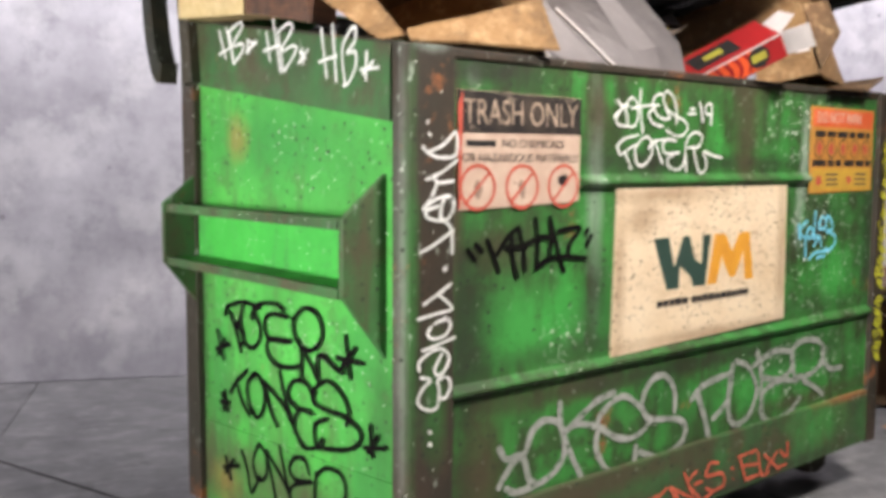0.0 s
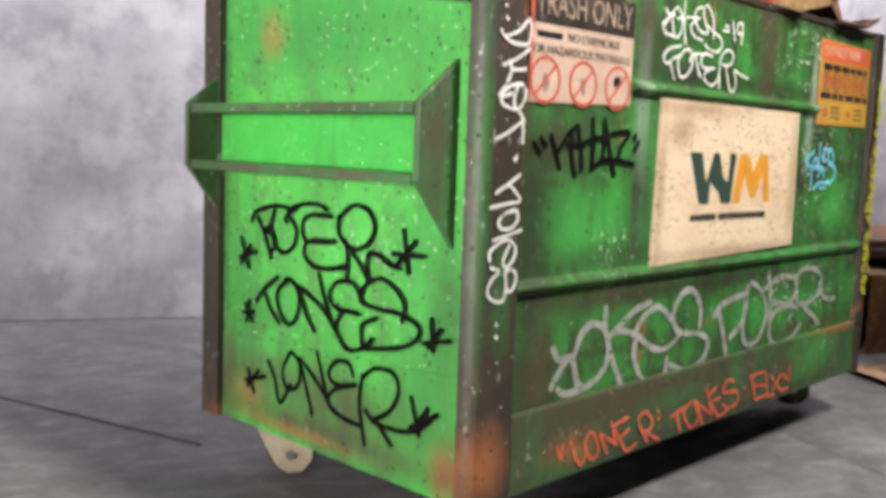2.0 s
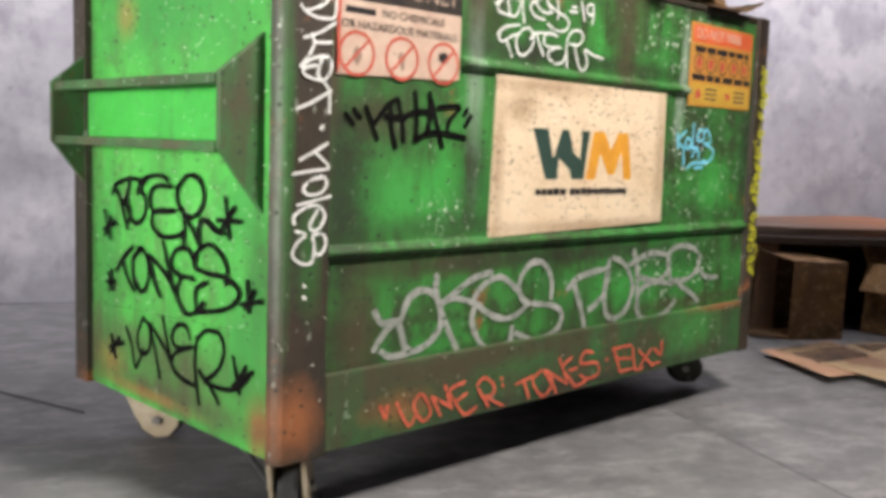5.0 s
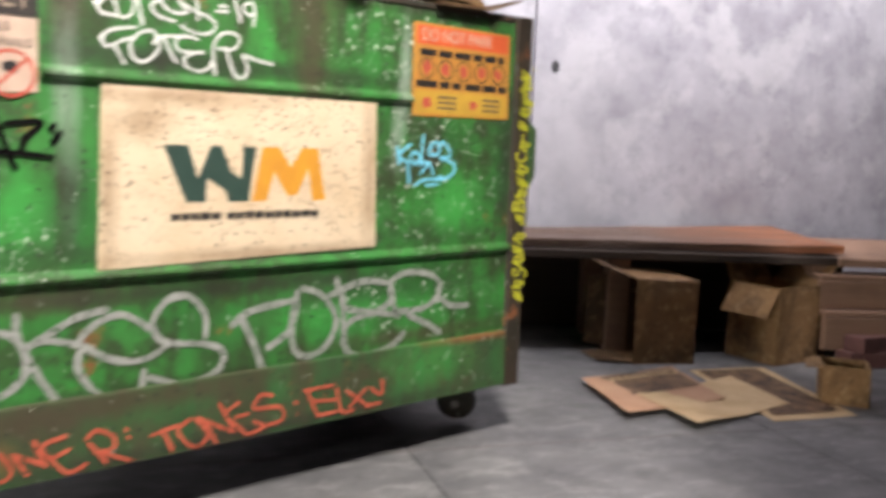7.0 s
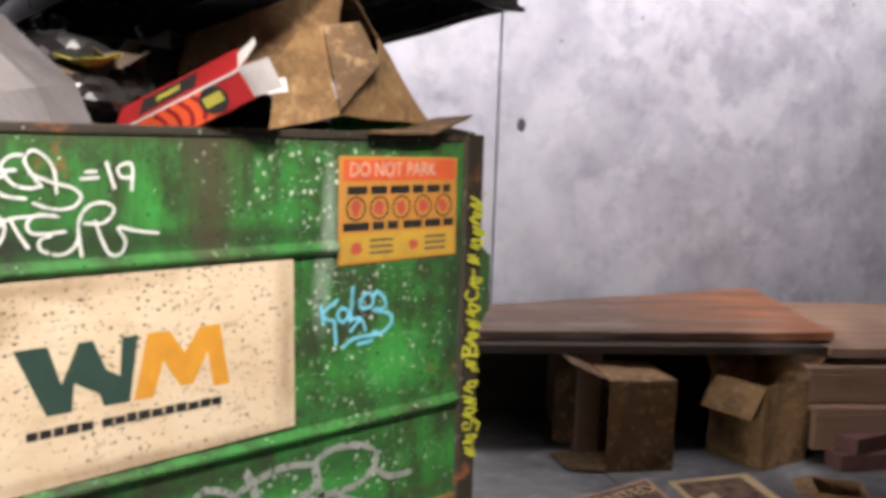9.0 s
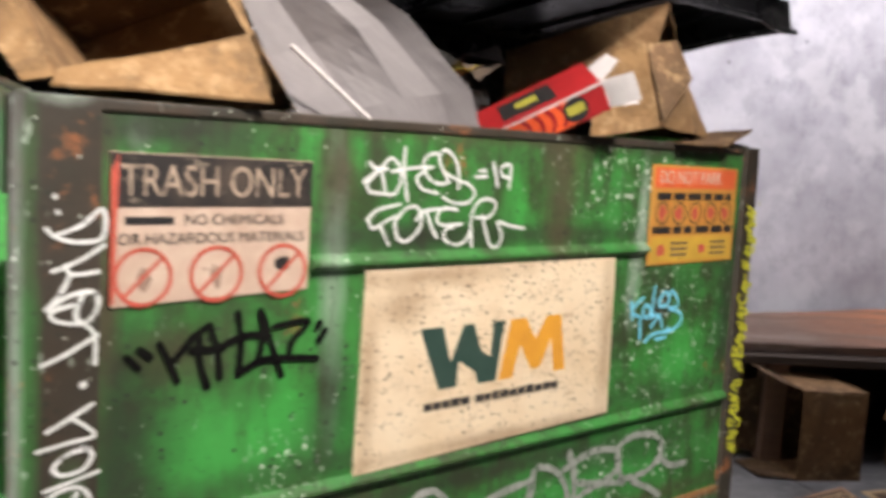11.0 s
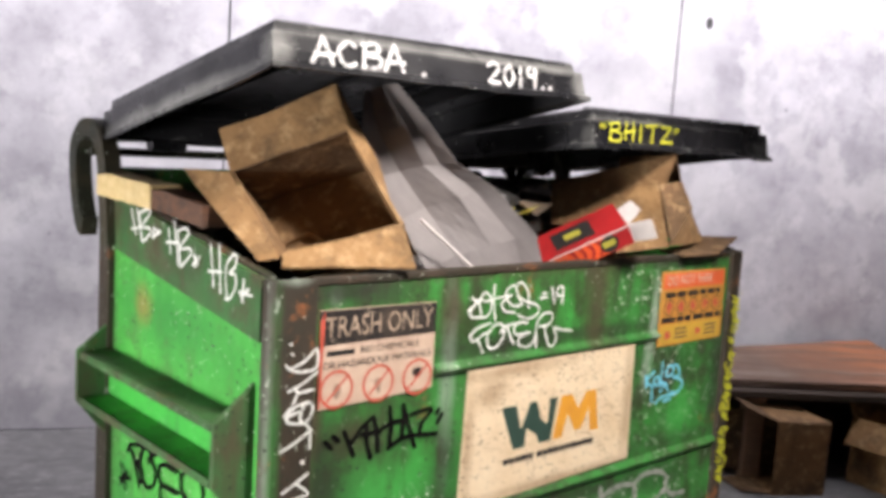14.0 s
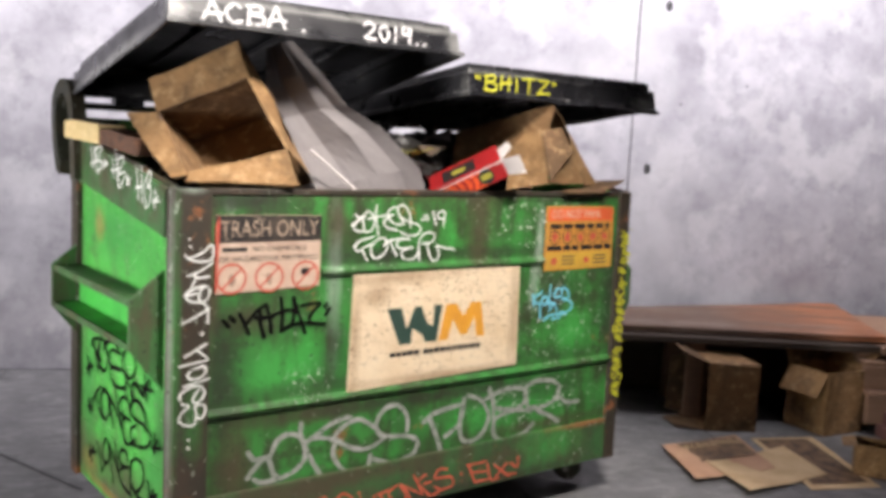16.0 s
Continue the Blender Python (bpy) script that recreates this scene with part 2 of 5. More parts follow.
def lid_plastic():
    n = Nodes("black_plastic", 0.45)
    c = n.mix(n.ramp(n.noise(7, 6), 0.35, 0.7), (0.009, 0.009, 0.011), (0.024, 0.024, 0.027))
    c = n.mix(n.math("MULTIPLY", n.ramp(n.noise(30, 5, 0.7, n.scaled(0.3, 1, 1)), 0.62, 0.72), 0.6), c, (0.3, 0.3, 0.29))
    c = n.mix(n.specks(60, 0.14, 0.1), c, (0.5, 0.5, 0.48))
    for at, size in (((-0.01, -0.87, 0.05), (0.07, 0.07, 0.05)), ((0.93, -0.87, 0.04), (0.05, 0.06, 0.06)), ((1.84, -0.87, 0.02), (0.1, 0.06, 0.05)), ((0.6, -0.87, 0.085), (0.9, 0.05, 0.02)), ((-0.02, -0.45, 0.02), (0.03, 0.6, 0.03))):
        c = n.mix(n.math("MULTIPLY", n.stain(at, size), 0.5), c, (0.36, 0.36, 0.35))
    c = n.mix(n.specks(130, 0.2, 0.06, n.scaled(1, 1, 1, (0.2, 0.4, 0.1))), c, (0.4, 0.4, 0.4))
    n.bump(n.noise(40, 4), 0.2, 0.004)
    return n.done(c, n.ramp(n.noise(6, 4), 0.05, 1.5))


def cardboard(name, a, b, dirt=0.6):
    n = Nodes(name, 0.85)
    c = n.mix(n.ramp(n.noise(6, 6), 0.3, 0.7), a, b)
    c = n.mix(n.math("MULTIPLY", n.ramp(n.noise(8, 8, 0.78), 0.49, 0.66), dirt), c, (0.085, 0.05, 0.022))
    c = n.mix(n.math("MULTIPLY", n.ramp(n.noise(24, 6, 0.75, n.scaled(1, 1, 1, (3, 5, 1))), 0.52, 0.64), 0.45), c, (0.5, 0.33, 0.17))
    c = n.mix(n.math("MULTIPLY", n.ramp(n.noise(60, 3), 0.66, 0.7), 0.6), c, (0.09, 0.055, 0.025))
    n.bump(n.math("ADD", n.noise(9, 3), n.math("MULTIPLY", n.noise(60, 4), 0.4)), 0.6, 0.014)
    return n.done(c)


def wood(name, a, b):
    n = Nodes(name, 0.7)
    g = n.noise(8, 7, 0.7, n.scaled(0.35, 6, 6))
    c = n.mix(n.ramp(g, 0.32, 0.68), a, b)
    c = n.mix(n.math("MULTIPLY", n.ramp(n.noise(3, 4), 0.5, 0.7), 0.5), c, tuple(v * 0.4 for v in a))
    c = n.mix(n.math("MULTIPLY", n.random(), 0.25), c, b)
    n.bump(g, 0.4, 0.006)
    return n.done(c)


def weathered_board():
    """Dark weathered board, grain along its length, one end painted redder for the light on it."""
    n = Nodes("weathered_red_lit_board", 0.7)
    g = n.noise(6, 8, 0.75, n.scaled(0.3, 7, 7))
    c = n.mix(n.ramp(g, 0.36, 0.64), (0.035, 0.02, 0.014), (0.17, 0.1, 0.065))
    c = n.mix(n.math("MULTIPLY", n.ramp(n.noise(2.6, 5, 0.7, n.scaled(0.6, 3, 3)), 0.5, 0.62), 0.55), c, (0.25, 0.2, 0.17))
    # Light on the board's far end, put in as a redder colour.
    red = n.math("MULTIPLY", n.ramp(n.axis(0), 0.75, 1.5), n.ramp(n.noise(3, 6, 0.7, n.scaled(0.5, 4, 4)), 0.34, 0.6))
    c = n.mix(red, c, (0.36, 0.125, 0.045))
    n.bump(g, 0.6, 0.01)
    return n.done(c)


def concrete():
    n = Nodes("grey_concrete", 0.85)
    c = n.mix(n.ramp(n.noise(2.2, 6, 0.62), 0.3, 0.68), (0.25, 0.24, 0.265), (0.49, 0.48, 0.51))
    c = n.mix(n.math("MULTIPLY", n.ramp(n.noise(6, 7, 0.75), 0.5, 0.68), 0.65), c, (0.21, 0.205, 0.225))
    c = n.mix(n.math("MULTIPLY", n.ramp(n.noise(0.9, 4, 0.6, n.scaled(1, 1, 1, (4, 2, 9))), 0.5, 0.66), 0.5), c, (0.56, 0.55, 0.56))
    c = n.mix(n.math("MULTIPLY", n.ramp(n.noise(3.1, 5, 0.6, n.scaled(1, 1, 1, (1, 8, 3))), 0.53, 0.62), 0.4), c, (0.6, 0.59, 0.6))
    c = n.mix(n.math("MULTIPLY", n.specks(7, 0.1, 0.18), 0.7), c, (0.16, 0.155, 0.16))
    n.bump(n.math("ADD", n.noise(5, 6), n.noise(60, 3)), 0.18, 0.006)
    return n.done(c)


def slab():
    n = Nodes("dark_floor_slab", 0.7)
    c = n.mix(n.ramp(n.noise(3, 6, 0.65), 0.3, 0.7), (0.08, 0.08, 0.085), (0.175, 0.173, 0.177))
    c = n.mix(n.math("MULTIPLY", n.ramp(n.noise(13, 7, 0.75, n.scaled(0.6, 1.3, 1)), 0.5, 0.66), 0.75), c, (0.28, 0.275, 0.275))
    c = n.mix(n.math("MULTIPLY", n.ramp(n.noise(7, 6, 0.7, n.scaled(1, 1, 1, (3, 8, 1))), 0.54, 0.64), 0.5), c, (0.05, 0.05, 0.053))
    c = n.mix(n.math("MULTIPLY", n.specks(26, 0.16, 0.25), 0.6), c, (0.04, 0.04, 0.042))
    c = n.mix(n.math("MULTIPLY", n.ramp(n.noise(1.4, 4), 0.5, 0.68), 0.5), c, (0.06, 0.06, 0.064))
    c = n.mix(n.math("MULTIPLY", n.random(), 0.15), c, (0.2, 0.2, 0.2))
    n.bump(n.noise(30, 6), 0.25, 0.006)
    return n.done(c, n.ramp(n.noise(8, 4), -0.3, 1.2))


LID = lid_plastic()
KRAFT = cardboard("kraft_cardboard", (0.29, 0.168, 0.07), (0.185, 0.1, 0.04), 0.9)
# Two darker copies of the kraft: stains plus shade put into the colour.
DARK_KRAFT = cardboard("shaded_stained_cardboard", (0.235, 0.13, 0.055), (0.15, 0.082, 0.036), 0.85)
SOOTY_SHADE_KRAFT = cardboard("sooty_shaded_cardboard", (0.15, 0.082, 0.036), (0.07, 0.04, 0.02), 0.9)
GREYBOARD = plain("grey_board", (0.13, 0.118, 0.12), (0.19, 0.173, 0.173), 0.7, 5, 0.15)


def stained_board():
    n = Nodes("cream_board", 0.6)
    c = n.mix(n.ramp(n.noise(5, 6, 0.65), 0.3, 0.7), (0.74, 0.62, 0.45), (0.64, 0.49, 0.32))
    c = n.mix(n.math("MULTIPLY", n.ramp(n.noise(3, 7, 0.75, n.scaled(1, 1, 2.5)), 0.5, 0.72), 0.55), c, (0.38, 0.24, 0.13))
    c = n.mix(n.math("MULTIPLY", n.ramp(n.noise(40, 4, 0.7, n.scaled(0.5, 1, 1)), 0.6, 0.7), 0.5), c, (0.3, 0.19, 0.11))
    for at, size in (((0.72, 0, 0.915), (0.35, 9, 0.03)), ((1.22, 0, 0.75), (0.035, 9, 0.25)), ((0.575, 0, 0.72), (0.03, 9, 0.25)), ((0.9, 0, 0.575), (0.5, 9, 0.022)), ((0.65, 0, 0.86), (0.09, 9, 0.06))):
        c = n.mix(n.math("MULTIPLY", n.stain(at, size), 0.6), c, (0.26, 0.16, 0.085))
    c = n.mix(n.math("MULTIPLY", n.specks(88, 0.3, 0.55, n.scaled(0.7, 1, 1)), n.ramp(n.noise(5, 4, 0.6, n.scaled(1, 1, 1, (2, 6, 1))), 0.4, 0.55)), c, (0.09, 0.06, 0.04))
    c = n.mix(n.specks(150, 0.33, 0.22, n.scaled(1, 1, 1, (3, 1, 2))), c, (0.14, 0.09, 0.06))
    c = n.mix(n.specks(42, 0.17, 0.3, n.scaled(0.8, 1, 1.2, (1, 4, 2))), c, (0.03, 0.022, 0.016))
    n.bump(n.noise(40, 4), 0.15, 0.004)
    return n.done(c)


CREAM = stained_board()


def scraped_black():
    n = Nodes("scraped_black_print", 0.55)
    c = n.mix(n.ramp(n.noise(30, 6, 0.75, n.scaled(0.6, 1, 1.6)), 0.58, 0.68), (0.018, 0.015, 0.014), (0.4, 0.32, 0.24))
    c = n.mix(n.ramp(n.noise(8, 5), 0.5, 0.7), c, (0.06, 0.045, 0.035))
    return n.done(c)


def worn_print():
    """Cream printed letters, rubbed and dirty."""
    n = Nodes("worn_cream_print", 0.6)
    c = n.mix(n.ramp(n.noise(45, 6, 0.75), 0.4, 0.62), (0.42, 0.32, 0.24), (0.16, 0.12, 0.09))
    return n.done(n.mix(n.specks(120, 0.3, 0.2), c, (0.03, 0.025, 0.02)))


SIGN_BLACK = scraped_black()
BLACK = plain("black_ink", (0.012, 0.012, 0.012), (0.022, 0.02, 0.02), 0.5, 30)
WHITE = ink("white_marker", (0.74, 0.74, 0.72), (0.56, 0.57, 0.54), 0.75, 0.32)
SILVER = ink("silver_marker", (0.38, 0.385, 0.36), (0.23, 0.25, 0.22), 0.6, 0.34, 0.1)
SILVER_THIN = ink("faded_silver_marker", (0.35, 0.36, 0.33), (0.22, 0.25, 0.21), 0.6, 0.35, 0.1)
TAG_BLACK = ink("black_marker", (0.003, 0.003, 0.003), (0.007, 0.007, 0.006), 0.9, 0.2)
FADED_WHITE = ink("rubbed_white_marker", (0.62, 0.62, 0.62), (0.45, 0.45, 0.46), 0.75, 0.37)
RED = ink("red_marker", (0.62, 0.15, 0.09), (0.46, 0.1, 0.06), 0.75, 0.34)
YELLOW = ink("yellow_marker", (0.56, 0.55, 0.05), (0.4, 0.4, 0.04), 0.75, 0.3)
CYAN = ink("light_blue_marker", (0.22, 0.62, 0.8), (0.16, 0.5, 0.66))
PINK = ink("pink_red_marker", (0.6, 0.07, 0.1), (0.45, 0.05, 0.07))
LOGO_GREEN = plain("logo_green", (0.018, 0.045, 0.034), (0.028, 0.06, 0.046), 0.6, 14, 0.1, (0.22, 0.17, 0.11))
LOGO_GOLD = plain("logo_gold", (0.66, 0.31, 0.03), (0.56, 0.25, 0.03), 0.55, 20, 0.1, (0.3, 0.15, 0.02))
SIGN_CREAM = plain("dirty_pink_cream_print", (0.56, 0.43, 0.34), (0.42, 0.29, 0.22), 0.6, 13, 0.15, (0.16, 0.09, 0.06))
SIGN_RED = plain("sign_red", (0.5, 0.085, 0.055), (0.36, 0.07, 0.045), 0.55, 30, 0.1, (0.5, 0.36, 0.28))
SIGN_WORN = worn_print()
STICKER_YELLOW = plain("sticker_yellow", (0.52, 0.32, 0.04), (0.4, 0.24, 0.035), 0.55, 12, 0.15, (0.14, 0.08, 0.03))
ORANGE = plain("sticker_orange", (0.62, 0.11, 0.035), (0.5, 0.085, 0.03), 0.5, 26, 0.1, (0.7, 0.42, 0.25))
AMBER = plain("sticker_amber", (0.52, 0.21, 0.035), (0.42, 0.22, 0.045), 0.55, 18, 0.15, (0.14, 0.07, 0.03))
CARTON_RED = plain("red_carton", (0.32, 0.014, 0.016), (0.22, 0.011, 0.013), 0.45, 14, 0.1)
CARTON_ORANGE = plain("orange_carton_print", (0.72, 0.1, 0.025), (0.6, 0.08, 0.025), 0.45, 14, 0.1)
CARTON_WHITE = plain("white_carton_lining", (0.6, 0.55, 0.54), (0.5, 0.46, 0.45), 0.6, 14, 0.1)
GOLDGREEN = plain("olive_print", (0.30, 0.28, 0.04), (0.4, 0.34, 0.05), 0.5, 20)
TAN = plain("tan_painted_steel", (0.42, 0.36, 0.26), (0.28, 0.22, 0.14), 0.6, 14, 0.2, (0.1, 0.06, 0.04))
RUBBER = plain("black_rubber", (0.02, 0.02, 0.02), (0.035, 0.034, 0.033), 0.8, 20)
STEEL = plain("grey_steel", (0.25, 0.24, 0.22), (0.14, 0.13, 0.12), 0.45, 25, 0.2, None, 0.7)
PINE = wood("pale_broken_pine", (0.66, 0.52, 0.28), (0.5, 0.36, 0.16))
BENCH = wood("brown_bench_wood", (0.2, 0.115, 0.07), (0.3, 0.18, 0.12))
# Darker copy of the bench wood, with shade put into the colour.
SHADE_WOOD = wood("shade_toned_wood", (0.03, 0.02, 0.014), (0.055, 0.036, 0.025))
PLANK = wood("reddish_brown_plank", (0.03, 0.016, 0.011), (0.12, 0.048, 0.022))
OLD_BOARD = weathered_board()
BRICK = plain("red_brown_brick", (0.16, 0.07, 0.06), (0.11, 0.05, 0.045), 0.85, 18, 0.4)
PAPER = plain("tan_paper", (0.62, 0.46, 0.27), (0.48, 0.33, 0.18), 0.8, 8, 0.1)
PINK_PAPER = plain("pinkish_paper", (0.52, 0.32, 0.2), (0.42, 0.24, 0.15), 0.8, 8, 0.1)
INK_BROWN = plain("dark_print", (0.06, 0.045, 0.035), (0.13, 0.09, 0.06), 0.7, 25, 0.1)
PALE_INK = plain("pale_brown_print", (0.34, 0.24, 0.18), (0.2, 0.13, 0.1), 0.7, 40, 0.1)
PICTURE = plain("blotchy_brown_print", (0.018, 0.012, 0.009), (0.24, 0.14, 0.075), 0.7, 20, 0.1)
BAG = plain("black_bag_film", (0.014, 0.014, 0.015), (0.03, 0.028, 0.026), 0.35, 8, 0.5)
CONCRETE = concrete()
SLAB = slab()
PLASTER = plain("grey_plaster", (0.34, 0.33, 0.34), (0.28, 0.275, 0.28), 0.9, 3)
CEIL = plain("grey_ceiling_paint", (0.42, 0.41, 0.42), (0.36, 0.355, 0.36), 0.9, 2)
JOINT = plain("dark_joint", (0.045, 0.045, 0.047), (0.065, 0.065, 0.065), 0.9, 20)

# ---- mesh helpers ----


def thing(name, label, category, m=None, group="", kind=""):
    ob = tagged(new(name), label, category, group, kind)
    if m is not None:
        ob.matrix_world = m
    return ob


def part(name, bm, material, parent, label=""):
    me = bpy.data.meshes.new(name)
    bm.normal_update()
    bm.to_mesh(me)
    bm.free()
    me.materials.append(material)
    ob = new(name, me)
    ob.parent = parent
    if label:
        ob["label"] = label
    return ob


def solo(name, bm, material, label, category, m=None, group="", kind=""):
    ob = part(name, bm, material, None, label)
    tagged(ob, label, category, group, kind)
    if m is not None:
        ob.matrix_world = m
    return ob


def box(x0, x1, y0, y1, z0, z1, bevel=0.004, bm=None):
    bm = bm or bmesh.new()
    vs = [bm.verts.new((x, y, z)) for x in (x0, x1) for y in (y0, y1) for z in (z0, z1)]
    fs = [bm.faces.new([vs[i] for i in q]) for q in ((0, 1, 3, 2), (4, 6, 7, 5), (0, 4, 5, 1), (2, 3, 7, 6), (0, 2, 6, 4), (1, 5, 7, 3))]
    if bevel:
        es = {e for f in fs for e in f.edges}
        bmesh.ops.bevel(bm, geom=list(es), offset=bevel, segments=2, affect="EDGES", profile=0.6)
    return bm


def prism(outline, axis, a, b, bevel=0.003):
    """A solid with the outline (2D) pushed along one axis from a to b."""
    bm = bmesh.new()
    put = {"x": lambda p, c: (c, p[0], p[1]), "y": lambda p, c: (p[0], c, p[1]), "z": lambda p, c: (p[0], p[1], c)}[axis]
    lo = [bm.verts.new(put(p, a)) for p in outline]
    hi = [bm.verts.new(put(p, b)) for p in outline]
    bm.faces.new(lo), bm.faces.new(hi[::-1])
    for i in range(len(lo)):
        j = (i + 1) % len(lo)
        bm.faces.new((lo[j], lo[i], hi[i], hi[j]))
    bmesh.ops.recalc_face_normals(bm, faces=bm.faces)
    if bevel:
        bmesh.ops.bevel(bm, geom=list(bm.edges), offset=bevel, segments=2, affect="EDGES", profile=0.6)
    return bm


def tube(p, q, r, sides=14, r2=None, bm=None):
    bm = bm or bmesh.new()
    p, q = Vector(p), Vector(q)
    m = Matrix.Translation((p + q) / 2) @ (q - p).to_track_quat("Z", "Y").to_matrix().to_4x4()
    bmesh.ops.create_cone(bm, cap_ends=True, segments=sides, radius1=r, radius2=r if r2 is None else r2, depth=(q - p).length, matrix=m)
    return bm


def sheet(rows, thick=0.004, cuts=5, rough=0.004, seed=0, bm=None):
    """A bent sheet through a grid of corner rows, with thickness and a little crumple."""
    bm = bm or bmesh.new()
    rows = [[Vector(p) for p in r] for r in rows]

    def spread(a):
        out = []
        for i in range(len(a) - 1):
            out += [a[i].lerp(a[i + 1], k / cuts) for k in range(cuts)]
        return out + [a[-1]]

    fine = [spread(r) for r in rows]
    grid = [list(c) for c in zip(*[spread(list(c)) for c in zip(*fine)])]
    h, w = len(grid), len(grid[0])
    up = (grid[0][-1] - grid[0][0]).cross(grid[-1][0] - grid[0][0]).normalized()
    off = Vector((seed * 3.7, seed * 1.3, seed * 2.1))
    for r in grid:
        for i, v in enumerate(r):
            r[i] = v + up * (noise.noise(v * 9 + off) * rough * 1.5 + noise.noise(v * 34 + off) * rough * 0.5)
    lo = [[bm.verts.new(v) for v in r] for r in grid]
    hi = [[bm.verts.new(v + up * thick) for v in r] for r in grid]
    for i in range(h - 1):
        for j in range(w - 1):
            bm.faces.new((lo[i][j], lo[i + 1][j], lo[i + 1][j + 1], lo[i][j + 1]))
            bm.faces.new((hi[i][j], hi[i][j + 1], hi[i + 1][j + 1], hi[i + 1][j]))
    ring = [(0, j) for j in range(w)] + [(i, w - 1) for i in range(1, h)] + [(h - 1, j) for j in range(w - 2, -1, -1)] + [(i, 0) for i in range(h - 2, 0, -1)]
    for k in range(len(ring)):
        (a, b), (c, d) = ring[k], ring[(k + 1) % len(ring)]
        bm.faces.new((lo[a][b], lo[c][d], hi[c][d], hi[a][b]))
    bmesh.ops.recalc_face_normals(bm, faces=bm.faces)
    return bm


# ---- hand-drawn lettering: strokes on a unit square, smoothed and swept as flat ribbons ----
GLYPHS = {}


def glyph(name, *strokes, wide=0.75):
    GLYPHS[name] = (strokes, wide)


glyph("A", ((0, 0), (0.34, 1), (0.4, 1), (0.72, 0)), ((0.05, 0.34), (0.75, 0.4)))
glyph("B", ((0.08, -0.02), (0.12, 1)), ((0, 0.95), (0.5, 1.0), (0.62, 0.75), (0.14, 0.55)), ((0.14, 0.55), (0.7, 0.42), (0.6, 0.05), (0.02, 0.02)))
glyph("C", ((0.66, 0.86), (0.36, 1), (0.04, 0.55), (0.3, 0.02), (0.7, 0.14)))
glyph("E", ((0.72, 0.86), (0.4, 1.02), (0.12, 0.8), (0.26, 0.58), (0.56, 0.54)), ((0.6, 0.56), (0.2, 0.52), (0.0, 0.26), (0.24, -0.04), (0.66, 0.0), (0.8, 0.2)))
glyph("H", ((0.08, 0), (0.12, 1.05)), ((0.5, -0.05), (0.54, 1)), ((0, 0.42), (0.66, 0.56)), wide=0.7)
glyph("I", ((0.12, 0), (0.16, 1)), wide=0.35)
glyph("J", ((0.1, 0.94), (0.72, 1)), ((0.48, 1), (0.44, 0.2), (0.2, 0), (0, 0.22)))
glyph("K", ((0.08, 0), (0.12, 1)), ((0.66, 1.02), (0.12, 0.46)), ((0.2, 0.5), (0.72, -0.05)))
glyph("L", ((0.1, 1), (0.06, 0.04), (0.12, 0.0), (0.6, 0.08)), wide=0.66)
glyph("M", ((0, 0), (0.14, 1), (0.4, 0.35), (0.7, 1), (0.82, 0)), wide=0.95)
glyph("N", ((0.02, 0), (0.12, 1)), ((0.12, 1), (0.58, 0.0)), ((0.58, 0.0), (0.7, 1.05)))
glyph("O", ((0.4, 0.98), (0.08, 0.78), (0.04, 0.3), (0.32, 0.0), (0.66, 0.2), (0.72, 0.66), (0.46, 0.97), (0.26, 0.92)), wide=0.8)
glyph("R", ((0.12, -0.1), (0.1, 0.9)), ((0.06, 0.72), (0.3, 1.04), (0.68, 0.92), (0.7, 0.52), (0.36, 0.34), (0.14, 0.44)), ((0.4, 0.36), (0.5, 0.08), (0.62, -0.02), (0.72, 0.12), (1.0, -0.04)))
glyph("S", ((0.6, 0.7), (0.62, 0.94), (0.3, 1.04), (0.08, 0.78), (0.3, 0.56), (0.66, 0.44), (0.72, 0.14), (0.4, -0.04), (0.02, 0.1)))
glyph("T", ((0.0, 0.92), (0.76, 1.02)), ((0.4, 1), (0.34, -0.05)))
glyph("Z", ((0.04, 0.95), (0.68, 1)), ((0.68, 1), (0.02, 0.04)), ((0.02, 0.04), (0.78, 0.08)))
glyph("0", ((0.3, 1), (0.02, 0.6), (0.2, 0.02), (0.52, 0.4), (0.36, 1), (0.26, 0.98)), wide=0.6)
glyph("1", ((0.14, 0), (0.18, 1)), wide=0.34)
glyph("2", ((0.02, 0.84), (0.34, 1.02), (0.56, 0.72), (0.06, 0.06)), ((0.06, 0.06), (0.62, 0.04)), wide=0.68)
glyph("9", ((0.5, 0.9), (0.16, 0.96), (0.1, 0.58), (0.48, 0.62), (0.52, 0.92)), ((0.52, 0.92), (0.46, 0.0)), wide=0.62)
glyph("*", ((0.25, 0.05), (0.3, 0.62)), ((0, 0.25), (0.56, 0.42)), ((0.06, 0.52), (0.5, 0.14)), wide=0.62)
glyph("'", ((0.04, 0.98), (0.1, 0.78)), ((0.2, 1.0), (0.26, 0.8)), wide=0.36)
glyph(":", ((0.12, 0.2), (0.17, 0.24)), ((0.16, 0.62), (0.2, 0.66)), wide=0.36)
glyph(".", ((0.1, 0.04), (0.15, 0.08)), wide=0.3)
glyph("-", ((0.02, 0.45), (0.34, 0.5)), wide=0.45)
glyph(" ", wide=0.4)
glyph("~", ((0, 0.3), (0.2, 0.95), (0.34, 0.2), (0.5, 0.05), (0.62, 0.7), (0.4, 0.62)), wide=0.66)
glyph("^", ((0, 0.05), (0.3, 0.9), (0.36, 0.1), (0.66, 0.95)), ((0.02, 0.5), (0.6, 0.4)), wide=0.72)


